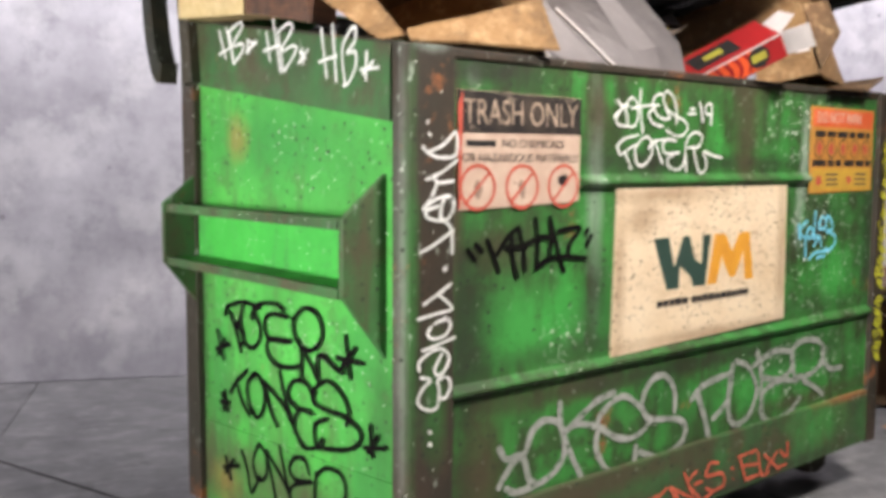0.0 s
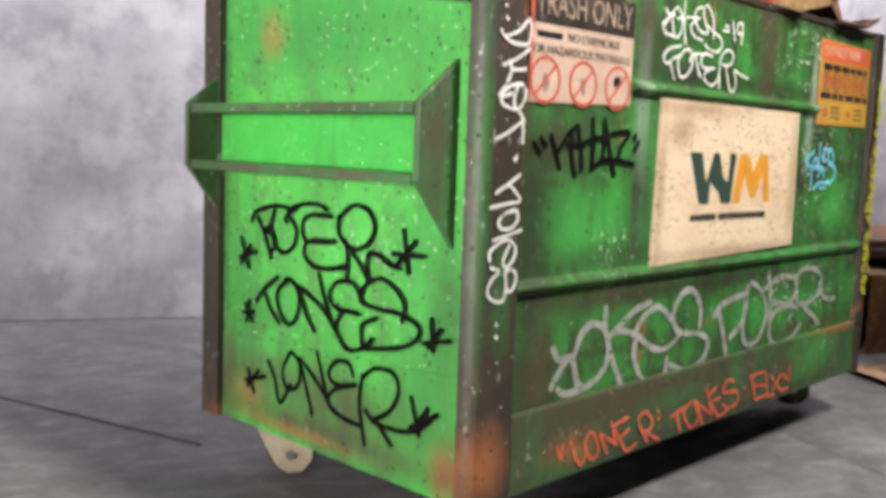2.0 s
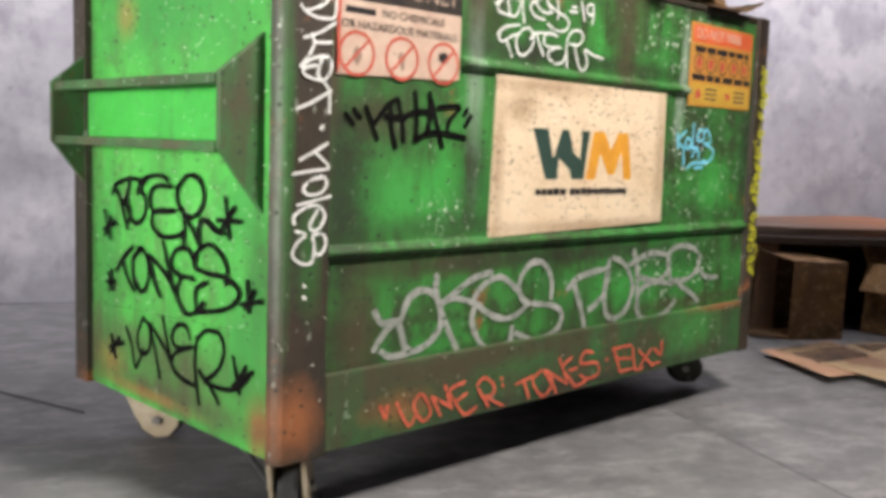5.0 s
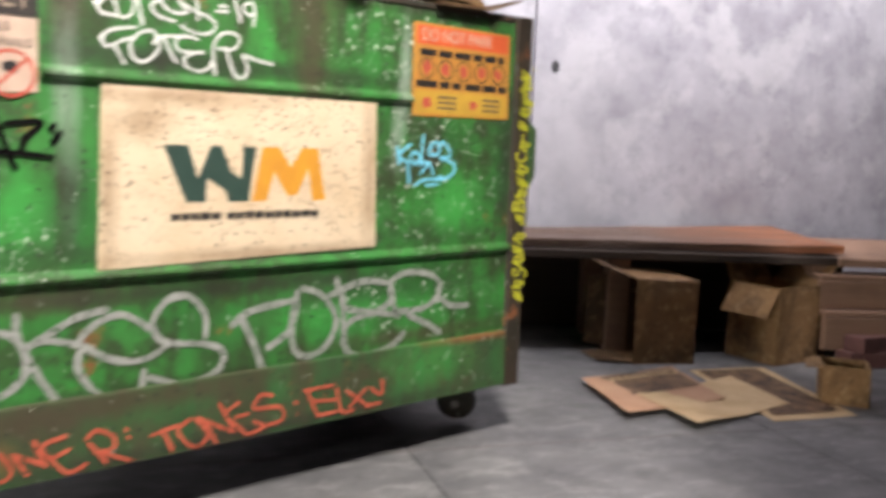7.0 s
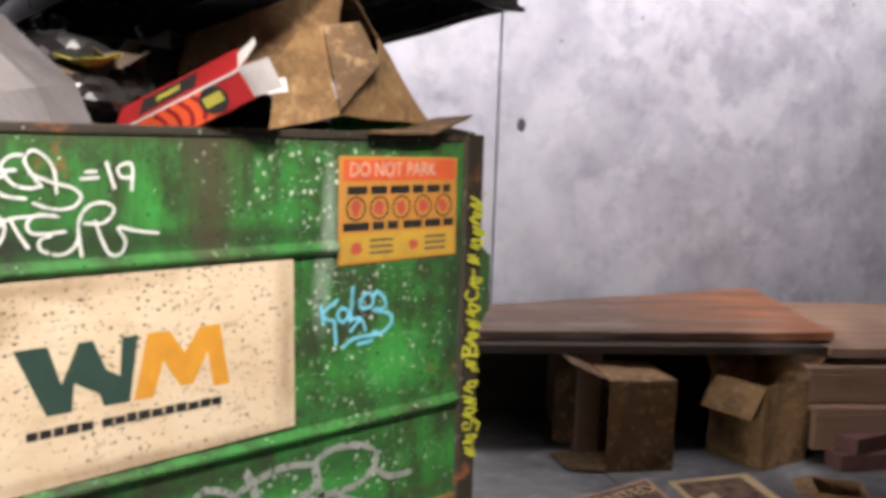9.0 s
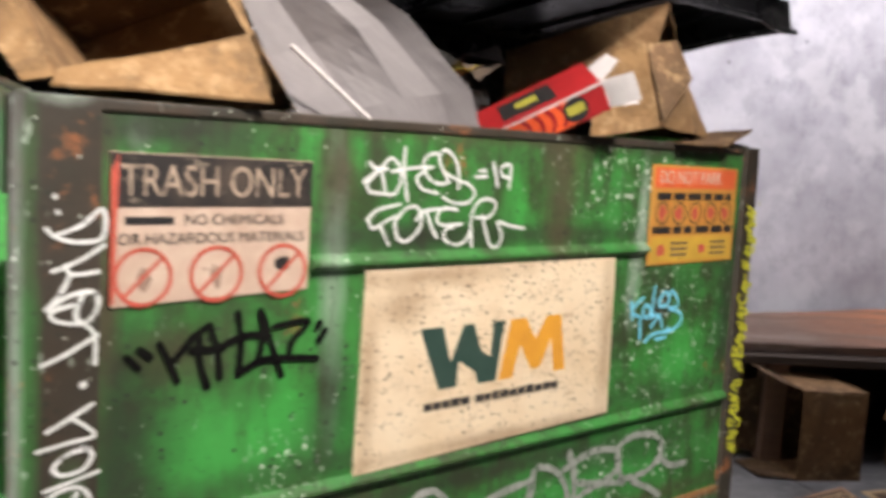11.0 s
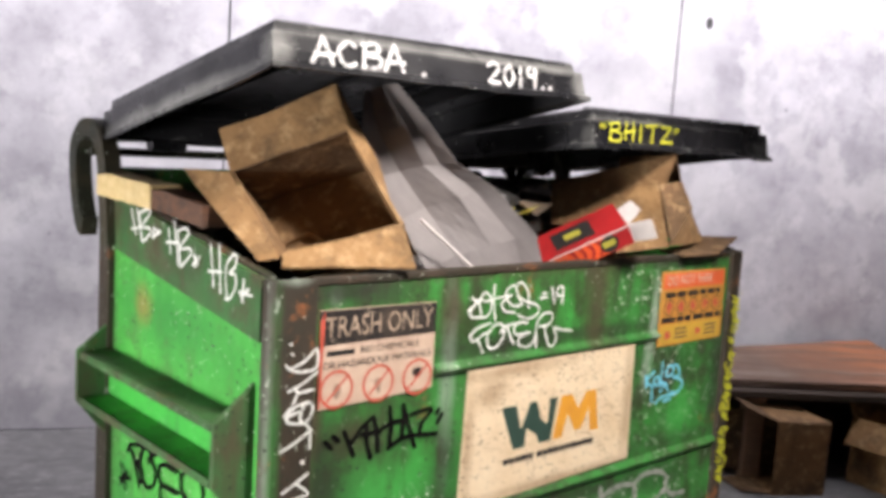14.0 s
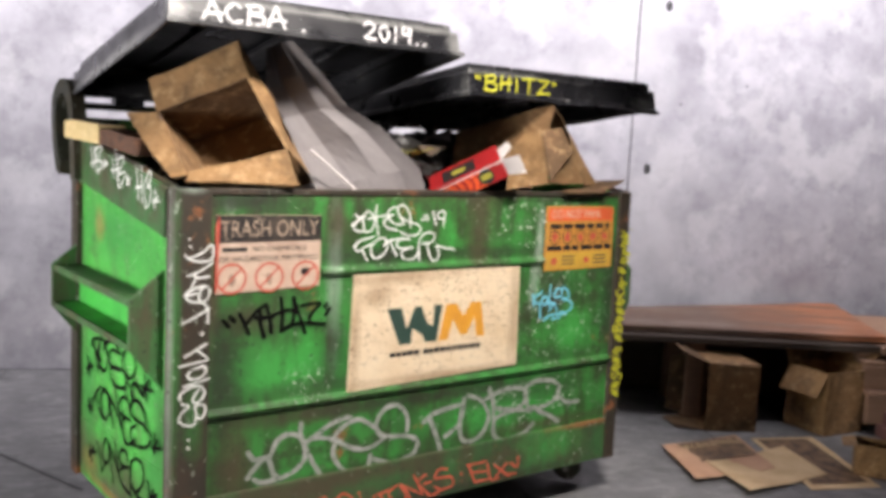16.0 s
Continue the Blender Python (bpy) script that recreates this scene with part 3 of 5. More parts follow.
def smooth(points, steps=7):
    p = [points[0], *points, points[-1]]
    out = []
    for i in range(len(p) - 3):
        a, b, c, d = (Vector(q) for q in p[i:i + 4])
        for k in range(steps):
            t = k / steps
            out.append(0.5 * (2 * b + (c - a) * t + (2 * a - 5 * b + 4 * c - d) * t * t + (3 * b - a - 3 * c + d) * t ** 3))
    return out + [Vector(points[-1])]


def ribbon(bm, pts, width, place, layer=0.0, seed=0):
    """A flat stroke with round ends; place maps (u, v, height) into space."""
    n = len(pts)
    rows = []
    for i, p in enumerate(pts):
        d = pts[min(i + 1, n - 1)] - pts[max(i - 1, 0)]
        d = d.normalized() if d.length > 1e-6 else Vector((1, 0))
        w = width * (0.9 + 0.25 * noise.noise(Vector((p.x * 30 + seed, p.y * 30, seed)))) / 2
        s = Vector((-d.y, d.x)) * w
        if i == 0:
            rows.append((p - d * w * 0.8 + s * 0.5, p - d * w * 0.8 - s * 0.5))
        rows.append((p + s, p - s))
        if i == n - 1:
            rows.append((p + d * w * 0.8 + s * 0.5, p + d * w * 0.8 - s * 0.5))
    vs = [[bm.verts.new(place(q.x, q.y, 0.0012 + layer)) for q in r] for r in rows]
    for a, b in zip(vs, vs[1:]):
        bm.faces.new((a[0], a[1], b[1], b[0]))


def lettering(text, parent, material, label, origin, along, up, out, height, width, slant=0.0, squeeze=1.0, gap=0.12, loose=0.04, seed=1, rise=0.0):
    """A hand-drawn tag on a plane: along and up span it, out is its normal. One part for each letter."""
    rng = random.Random(seed)
    o, a, u, n = Vector(origin), Vector(along), Vector(up), Vector(out)
    x, h, k = 0.0, height, 0
    for ch in text:
        strokes, wide = GLYPHS[ch]
        dy = rng.uniform(-loose, loose) * height + rise * x
        bm = bmesh.new()
        for st in strokes:
            pts = [Vector((x + (px * squeeze + slant * py) * h + rng.uniform(-loose, loose) * h * 0.5, dy + py * h + rng.uniform(-loose, loose) * h * 0.5)) for px, py in st]
            ribbon(bm, smooth(pts), width * (h / height) ** 0.5, lambda p, q, e: o + a * p + u * q + n * e, 0.00025 * k, seed + k)
            k += 1
        if strokes:
            letter_part(bm, material, parent, label, n)
        else:
            bm.free()
        x += (wide * squeeze + gap) * h


def letter_part(bm, material, parent, label, n):
    bmesh.ops.recalc_face_normals(bm, faces=bm.faces)
    bm.normal_update()
    for f in bm.faces:
        if f.normal.dot(n) < 0:
            f.normal_flip()
    return part("painted_letter", bm, material, parent, label)


def print_text(words, parent, material, m, size, label=""):
    """Printed words from the built-in font, as a mesh part; m maps its plane."""
    cu = bpy.data.curves.new("print_line", "FONT")
    cu.body, cu.size, cu.extrude, cu.align_x, cu.align_y = words, size, 0.0004, "CENTER", "CENTER"
    tmp = bpy.data.objects.new("print_line", cu)
    scene.collection.objects.link(tmp)
    me = bpy.data.meshes.new_from_object(tmp.evaluated_get(bpy.context.evaluated_depsgraph_get()))
    bpy.data.objects.remove(tmp)
    me.materials.clear()
    me.materials.append(material)
    me.transform(m)
    ob = new("print_line", me)
    ob.parent = parent
    if label:
        ob["label"] = label
    return ob

# ---- the room: floor, concrete wall, plain closing walls ----
ROOM = pose(0.627, 2.79, 0, 0, 0, -25.2)  # x along the concrete wall, y into it


def room_part(name, bm, material, label, category):
    return solo(name, bm, material, label, category, ROOM, "", "structure")


floor = room_part("floor", box(-6, 8.5, -7.5, 0.0, -0.2, -0.012, 0), JOINT, "dark joint bed under grey floor slabs", "floor")
wall = room_part("wall_back", box(-6, 8.5, 0.03, 0.2, -0.2, 3.4, 0), JOINT, "concrete panel wall with dark open joints", "wall")
room_part("wall_left", box(-6.2, -6, -7.5, 0.2, -0.2, 3.4, 0), PLASTER, "plain pale plastered side wall", "wall")
room_part("wall_right", box(8.5, 8.7, -7.5, 0.2, -0.2, 3.4, 0), PLASTER, "plain pale plastered side wall", "wall")
room_part("wall_front", box(-6.2, 8.7, -7.7, -7.5, -0.2, 3.4, 0), PLASTER, "plain pale plastered wall", "wall")
room_part("ceiling", box(-6.2, 8.7, -7.7, 0.2, 3.4, 3.6, 0), CEIL, "plain white painted ceiling", "ceiling")


def wall_panel(u0, u1, holes):
    bm = bmesh.new()
    box(u0, u1, 0.0, 0.029, 0.0, 3.4, 0.004, bm)
    p = part("concrete_panel", bm, CONCRETE, wall)
    for u, z in holes:
        tie = bmesh.new()
        bmesh.ops.create_cone(tie, cap_ends=True, segments=18, radius1=0.03, radius2=0.024, depth=0.006,
                              matrix=Matrix.Translation((u, -0.001, z)) @ Matrix.Rotation(radians(90), 4, "X") @ Matrix.Diagonal((0.8, 1.15, 1, 1)))
        part("tie_hole", tie, JOINT, p, "dark shallow tie hole in the concrete")
    return p


wall_panel(-6, 0.646, [(-2.6, 1.29)])
wall_panel(0.655, 3.099, [])
wall_panel(3.11, 8.5, [(3.226, 1.284), (3.29, 2.28), (7.9, 1.29)])


def floor_slabs():
    pitch, ju, jv = 1.18, 1.285, 0.66
    # joint lines in the room's own axes
    o = ROOM.inverted() @ Vector((0, 0, 0))
    us = sorted(o.x + ju + k * pitch for k in range(-5, 7))
    vs = sorted(o.y + jv + k * pitch for k in range(-5, 2))
    vs[-1] = -0.001
    for a, b in zip(us, us[1:]):
        for c, d in zip(vs, vs[1:]):
            bm = box(a + 0.002, b - 0.002, c + 0.002, d - 0.002, -0.03, 0.0, 0.0015)
            part("floor_slab", bm, SLAB, floor)


floor_slabs()

# ---- dumpster ----
W, D, Z0, ZF, ZB = 1.775, 0.86, 0.142, 1.192, 1.325


def top_z(y):
    return ZF + (ZB - ZF) * y / D


def caster(root, x, y, steer, plate, r=0.062):
    """A swivel caster: top plate, two fork cheeks, wheel with hub and bolt."""
    c = new("caster")
    c.parent = root
    c.matrix_basis = pose(x, y, 0, 0, 0, steer) @ Matrix.Diagonal((0.95, 0.95, 0.86, 1))
    part("top_plate", box(-0.05, 0.05, -0.045, 0.045, 0.152, 0.166, 0.003), plate, c)
    for s in (-1, 1):
        part("fork_cheek", prism([(-0.055, 0.153), (0.05, 0.153), (0.09, 0.085), (0.09, 0.045), (0.066, 0.013), (0.03, 0.008), (0.0, 0.03), (-0.02, 0.07)], "y", s * 0.036 - 0.005, s * 0.036 + 0.005, 0.002), plate, c)
        part("axle_nut", tube((0.035, s * 0.041, 0.062), (0.035, s * 0.052, 0.062), 0.013, 6), STEEL, c, "small steel axle nut")
    bm = bmesh.new()
    prof = [(0.6, -0.024), (0.93, -0.022), (1.0, -0.012), (1.0, 0.012), (0.93, 0.022), (0.6, 0.024)]
    rings = [[bm.verts.new((0.035 + r * k * math.cos(i * math.tau / 28), t, r + 0.0 + r * k * math.sin(i * math.tau / 28))) for i in range(28)] for k, t in prof]
    for a, b in zip(rings, rings[1:]):
        for i in range(28):
            bm.faces.new((a[i], a[(i + 1) % 28], b[(i + 1) % 28], b[i]))
    bm.faces.new(rings[0]), bm.faces.new(rings[-1][::-1])
    bmesh.ops.recalc_face_normals(bm, faces=bm.faces)
    part("wheel", bm, RUBBER, c, "black rubber caster wheel")
    return c


def fork_pocket(root, side, green, dark, deep=0.095):
    """The lifting pocket on one side: two shaped cheeks and two shelves."""
    p = new("fork_pocket")
    p.parent = root
    x0 = 0.0 if side < 0 else W
    s = side
    for y in (0.055, 0.815):
        out = [(x0, 0.965), (x0 + s * deep, 0.885), (x0 + s * deep, 0.745), (x0, 0.62)]
        part("pocket_cheek", prism(out, "y", y - 0.007, y + 0.007, 0.003), dark, p, "cut steel cheek plate with rusty edge")
    a, b = sorted((x0, x0 + s * (deep - 0.007)))
    part("pocket_shelf", box(a, b, 0.063, 0.807, 0.866, 0.88, 0.003), dark, p, "worn upper pocket plate with bare edge")
    part("pocket_shelf", box(a, b, 0.063, 0.807, 0.742, 0.756, 0.003), green, p, "worn lower pocket plate with bare edge")
    a, b = sorted((x0 + s * 0.002, x0 + s * 0.009))
    part("pocket_back", box(a, b, 0.063, 0.807, 0.757, 0.865, 0), LIT_POCKET_GREEN if green is SIDE_GREEN else green, p)
    a, b = sorted((x0 + s * (deep - 0.011), x0 + s * (deep - 0.003)))
    part("edge_strip", box(a, b, 0.07, 0.80, 0.864, 0.884, 0.002), dark, p, "scraped pocket edge")
    part("edge_strip", box(a, b, 0.07, 0.80, 0.738, 0.758, 0.002), dark, p, "scraped pocket edge")


def lid(root, x0, x1, zf, zb, chipped=False):
    """A hollow black lid: skirt flange, raised crown, ribbed, tilted up at the front."""
    L = 0.875
    ob = new("lid")
    ob.parent = root
    tilt = math.degrees(math.atan2(zf - zb, L))
    ob.matrix_basis = pose(0, 0.845, zb, -tilt, 0, 0)
    # lid axes: x across, y from 0 at the hinge to -L at the front, z up
    bm = bmesh.new()
    prof = [(0.0, 0.0), (0.0, 0.012), (0.01, 0.018), (0.013, 0.078), (0.027, 0.084), (0.031, 0.108), (0.045, 0.115)]
    rings = []
    for inset, z in prof:
        jag = 0.0
        c = [(x0 + inset, -L + inset), (x1 - inset, -L + inset), (x1 - inset, 0.02 - inset), (x0 + inset, 0.02 - inset)]
        ring = []
        for k in range(4):
            p, q = Vector(c[k]), Vector(c[(k + 1) % 4])
            for i in range(16):
                v = p.lerp(q, i / 16)
                sag = 0.006 * noise.noise(Vector((v.x * 5, v.y * 5, x0 * 3))) if inset < 0.03 else 0.0
                if chipped and inset < 0.03 and v.x > x1 - 0.16 and v.y < -L + 0.05:
                    jag = -0.012 * (1 + noise.noise(Vector((v.x * 40, 0, 1))))
                else:
                    jag = 0.0
                ring.append(bm.verts.new((v.x, v.y - jag * 0.6, z + sag + jag * (1 if z < 0.06 else 0))))
        rings.append(ring)
    for a, b in zip(rings, rings[1:]):
        for i in range(64):
            bm.faces.new((a[i], a[(i + 1) % 64], b[(i + 1) % 64], b[i]))
    bm.faces.new(rings[-1])
    bmesh.ops.recalc_face_normals(bm, faces=bm.faces)
    shell = part("shell", bm, LID, ob)
    sol = shell.modifiers.new("wall", "SOLIDIFY")
    sol.thickness, sol.offset = 0.007, -1
    for i in range(3):
        x = x0 + (x1 - x0) * (0.25 + 0.25 * i)
        part("stiffener", box(x - 0.012, x + 0.012, -L + 0.12, -0.1, 0.094, 0.105, 0.002), LID, ob)
    part("lip", box(x0 + 0.06, x1 - 0.06, -L + 0.07, -L + 0.09, 0.113, 0.122, 0.003), LID, ob, "raised lid lip with scuffed edge")
    for i in range(2):
        x = x0 + (x1 - x0) * (0.2 + 0.6 * i)
        part("hinge_knuckle", tube((x - 0.05, 0.03, 0.0), (x + 0.05, 0.03, 0.0), 0.022, 14), LID, ob)
    return ob


def hinge_ear(root, x):
    """A bent flat-bar hook that carries the hinge rod at a rear corner."""
    pts = [Vector((0.80, 1.17)), Vector((0.815, 1.30)), Vector((0.835, 1.41)), Vector((0.89, 1.475)), Vector((0.97, 1.478)), Vector((1.03, 1.42)), Vector((1.02, 1.31)), Vector((0.985, 1.22)), Vector((0.955, 1.205))]
    pts = smooth([tuple(p) for p in pts], 5)
    bm = bmesh.new()
    prev = None
    for i, p in enumerate(pts):
        d = (pts[min(i + 1, len(pts) - 1)] - pts[max(i - 1, 0)]).normalized()
        s = Vector((-d.y, d.x)) * 0.026
        ring = [bm.verts.new((x + e, *(p + s * k))) for e, k in ((-0.022, -1), (0.022, -1), (0.022, 1), (-0.022, 1))]
        if prev:
            for k in range(4):
                bm.faces.new((prev[k], prev[(k + 1) % 4], ring[(k + 1) % 4], ring[k]))
        else:
            bm.faces.new(ring)
        prev = ring
    bm.faces.new(prev[::-1])
    bmesh.ops.recalc_face_normals(bm, faces=bm.faces)
    part("hinge_ear", bm, OLIVE, root, "olive-black bent hinge hook, rusty at the bend")


def dumpster(label, m, front, side, dull, posts, deep=0.095):
    root = thing("dumpster", label, "dumpster", m)
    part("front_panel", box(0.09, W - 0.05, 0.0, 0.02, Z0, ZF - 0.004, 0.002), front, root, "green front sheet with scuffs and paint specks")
    for z, xa, xb in ((0.942, 0.453, 1.347), (0.542, 0.106, W - 0.061)):
        part("pressed_rib", prism([(0.0, z + 0.02), (-0.016, z + 0.006), (-0.016, z), (0.0, z - 0.012)], "x", xa, xb, 0.002), front, root)
    part("bottom_beam", box(0.106, W - 0.061, -0.014, 0.004, Z0 + 0.002, 0.303, 0.004), dull, root, "grimy bottom beam with rust")
    # corner posts
    part("corner_post", prism([(-0.008, 0.022), (-0.008, 0.0), (0.006, -0.014), (0.106, -0.014), (0.106, 0.004), (0.02, 0.004), (0.006, 0.022)], "z", Z0 - 0.004, ZF + 0.004, 0.003), posts, root, "scraped brown corner post")
    part("corner_post", prism([(W - 0.061, 0.004), (W - 0.061, -0.014), (W - 0.006, -0.014), (W + 0.008, 0.0), (W + 0.008, 0.022), (W - 0.006, 0.022), (W - 0.02, 0.004)], "z", Z0 - 0.004, ZF + 0.004, 0.003), posts, root, "scraped brown corner post")
    for x in (-0.018, W - 0.012):
        part("rear_post", box(x, x + 0.03, D - 0.055, D + 0.012, Z0 - 0.002, ZB - 0.004, 0.004), posts, root, "dark rear corner post")
    # side walls with a sloping top, and the dull upper band
    for x, s in ((0.0, -1), (W, 1)):
        a, b = (x, x + 0.016) if s < 0 else (x - 0.016, x)
        part("side_panel", prism([(0.023, Z0), (D, Z0), (D, ZB), (0.023, top_z(0.023))], "x", a, b, 0), side, root, "green side sheet with stains, light put into its colour")
        a, b = (x - 0.012, x + 0.004) if s < 0 else (x - 0.004, x + 0.012)
        part("upper_band", prism([(0.024, 1.058), (D - 0.057, 1.168), (D - 0.057, top_z(D - 0.057)), (0.024, top_z(0.024))], "x", a, b, 0.002), dull, root, "dull green upper band")
        a, b = (x - 0.003, x + 0.004) if s < 0 else (x - 0.004, x + 0.003)
        part("lower_band", prism([(0.024, Z0 + 0.003), (D - 0.057, Z0 + 0.003), (D - 0.057, 0.345), (0.024, 0.388)], "x", a, b, 0.001), side, root, "lower side band with rust and grime")
        fork_pocket(root, s, side, dull, deep)
    part("back_panel", box(0.0, W, D - 0.02, D, Z0, ZB + 0.055, 0), front, root)
    part("base_plate", box(0.004, W - 0.004, 0.004, D - 0.004, Z0 - 0.002, Z0 + 0.012, 0), posts, root)
    part("front_rim", box(0.107, W - 0.062, -0.005, 0.024, ZF - 0.014, ZF + 0.004, 0.004), posts, root, "dark worn top rim")
    for x in (0.002, W - 0.022):
        part("side_rim", prism([(0.02, top_z(0.02) - 0.01), (D, ZB - 0.01), (D, ZB + 0.006), (0.02, top_z(0.02) + 0.006)], "x", x, x + 0.02, 0.002), posts, root)
    part("hinge_rod", tube((-0.04, 0.885, 1.42), (W + 0.04, 0.885, 1.42), 0.012, 12), OLIVE, root, "steel hinge rod")
    hinge_ear(root, -0.012)
    hinge_ear(root, W + 0.012)
    part("brake_strut", tube((0.035, 0.24, 0.163), (0.06, 0.085, 0.045), 0.006, 8), RUBBER, root, "thin black strut to the front caster")
    caster(root, 0.075, 0.06, 48, TAN)
    caster(root, 0.10, 0.72, -42, TAN)
    caster(root, W - 0.09, 0.20, -50, OLIVE)
    caster(root, W - 0.13, 0.74, -170, OLIVE)
    return root


TILT = pose(-0.028, 0, 0.0, 0, -0.55, 0) @ Matrix.Diagonal((1.034, 1, 1, 1))
bin_green = dumpster("graffiti-covered green steel dumpster with propped black lids, on casters", TILT, GREEN, SIDE_GREEN, DARK_GREEN, WORN)
lid_a = lid(bin_green, -0.025, 0.945, 1.64, 1.452)
lid_b = lid(bin_green, 0.955, 1.89, 1.515, 1.41, True)
tagged(lid_a, "black plastic lid with white marker writing, propped open by rubbish")
tagged(lid_b, "black plastic lid with chipped corner and yellow marker")

# ---- notices and stickers on the dumpster ----
FRONT = Matrix(((1, 0, 0, 0), (0, 0, -1, 0), (0, 1, 0, 0), (0, 0, 0, 1)))  # a plane's (u, v, out) on the front


def on_front(x, z, out=0.005):
    return Matrix.Translation((x, -out, z)) @ FRONT


def ring(cx, cz, r, w, y, slash=True, n=30):
    bm = bmesh.new()
    a = [bm.verts.new((cx + r * math.cos(i * math.tau / n), y, cz + r * math.sin(i * math.tau / n))) for i in range(n)]
    b = [bm.verts.new((cx + (r - w) * math.cos(i * math.tau / n), y, cz + (r - w) * math.sin(i * math.tau / n))) for i in range(n)]
    for i in range(n):
        bm.faces.new((a[i], a[(i + 1) % n], b[(i + 1) % n], b[i]))
    if slash:
        d, k = Vector((0.707, 0.707)) * (r - w * 0.5), Vector((-0.707, 0.707)) * w * 0.45
        q = [Vector((cx, cz)) + v for v in (-d - k, d - k, d + k, -d + k)]
        bm.faces.new([bm.verts.new((v.x, y - 0.0003, v.y)) for v in q])
    return bm


def blot(cx, cz, w, h, y, seed, n=16):
    """A small dark picture-sign with an uneven outline."""
    bm = bmesh.new()
    vs = []
    for i in range(n):
        a = i * math.tau / n
        k = 0.75 + 0.5 * noise.noise(Vector((math.cos(a) * 1.7 + seed, math.sin(a) * 1.7, seed)))
        vs.append(bm.verts.new((cx + w * k * math.cos(a), y, cz + h * k * math.sin(a))))
    bm.faces.new(vs)
    return bm


def trash_notice(root):
    s = part("notice", prism([(0.122, 0.895), (0.448, 0.905), (0.45, 1.118), (0.12, 1.122)], "y", -0.0035, 0.0, 0.001), SIGN_CREAM, root, "peeling cream notice with black header")
    part("notice_header", prism([(0.122, 1.042), (0.449, 1.043), (0.4495, 1.117), (0.1205, 1.121)], "y", -0.0045, -0.0035, 0), SIGN_BLACK, s, "scraped black header field")
    print_text("TRASH ONLY", s, SIGN_WORN, on_front(0.286, 1.079, 0.0052) @ Matrix.Diagonal((0.9, 1.2, 1, 1)), 0.056, "cream printed words TRASH ONLY")
    part("bar", box(0.142, 0.215, -0.0044, -0.0036, 1.016, 1.028, 0), BLACK, s, "unreadable printed bar")
    print_text("NO CHEMICALS", s, BLACK, on_front(0.315, 1.022, 0.0042), 0.0235)
    print_text("OR HAZARDOUS MATERIALS", s, BLACK, on_front(0.285, 0.994, 0.0042), 0.0235)
    for i in range(3):
        x = 0.17 + i * 0.115
        part("pictogram", blot(x, 0.95 if i == 2 else 0.936, 0.022 if i == 2 else 0.015, 0.014 if i == 2 else 0.024, -0.0042, i + 2), BLACK if i == 2 else PALE_INK, s, "small dark picture-sign")
        part("ban_ring", ring(x, 0.938, 0.045, 0.0065, -0.0046), SIGN_RED, s, "red prohibition ring with slash")
    part("torn_edge", sheet([[(0.121, -0.004, 1.118), (0.121, -0.006, 0.9)], [(0.133, -0.0045, 1.118), (0.127, -0.0045, 0.9)]], 0.0006, 6, 0.001, 3), SIGN_RED, s, "reddish torn paper edge")


def company_panel(root):
    s = part("company_panel", prism([(0.556, 0.557), (1.243, 0.572), (1.236, 0.929), (0.566, 0.93)], "y", -0.007, 0.0, 0.0015), CREAM, root, "stained cream board with dark green and gold emblem")

    def strip(pts, material, label):
        bm = bmesh.new()
        for q in pts:
            bm.faces.new([bm.verts.new((0.69 + u * 0.215, -0.0078, 0.692 + v * 0.122)) for u, v in q])
        bmesh.ops.recalc_face_normals(bm, faces=bm.faces)
        bm.normal_update()
        for f in bm.faces:
            if f.normal.y > 0:
                f.normal_flip()
        part("emblem", bm, material, s, label)

    # two zigzag bands, one dark green, one gold
    strip([((0.0, 1), (0.26, 1), (0.36, 0.42), (0.24, 0)), ((0.24, 0), (0.36, 0.42), (0.46, 0.42), (0.44, 0)), ((0.36, 0.42), (0.46, 0.42), (0.62, 1), (0.5, 1)),
           ((0.46, 0.42), (0.62, 1), (0.72, 0.55), (0.66, 0.2)), ((0.66, 0.2), (0.72, 0.55), (0.84, 0.42), (0.7, 0)), ((0.7, 0), (0.84, 0.42), (1.0, 1), (0.92, 0)), ((0.84, 0.42), (0.86, 1), (1.0, 1))], LOGO_GREEN, "dark green zigzag emblem")
    strip([((0.96, 0), (1.13, 0), (1.22, 0.55), (1.08, 1)), ((1.08, 1), (1.22, 0.55), (1.28, 1)), ((1.22, 0.55), (1.28, 1), (1.42, 0.62), (1.38, 0.1)), ((1.38, 0.1), (1.42, 0.62), (1.5, 0.1)),
           ((1.42, 0.62), (1.5, 0.1), (1.64, 0.6), (1.56, 1)), ((1.56, 1), (1.64, 0.6), (1.76, 1)), ((1.64, 0.6), (1.76, 1), (1.86, 0), (1.7, 0))], LOGO_GOLD, "gold zigzag emblem")
    rng = random.Random(4)
    x = 0.708
    for count in (5, 10):
        for i in range(count):
            w = rng.uniform(0.017, 0.023)
            part("bar", box(x, x + w, -0.0079, -0.0071, 0.653, 0.653 + rng.uniform(0.015, 0.018), 0), BLACK, s, "small dark bar of lettering")
            x += w + 0.0035
        x += 0.012


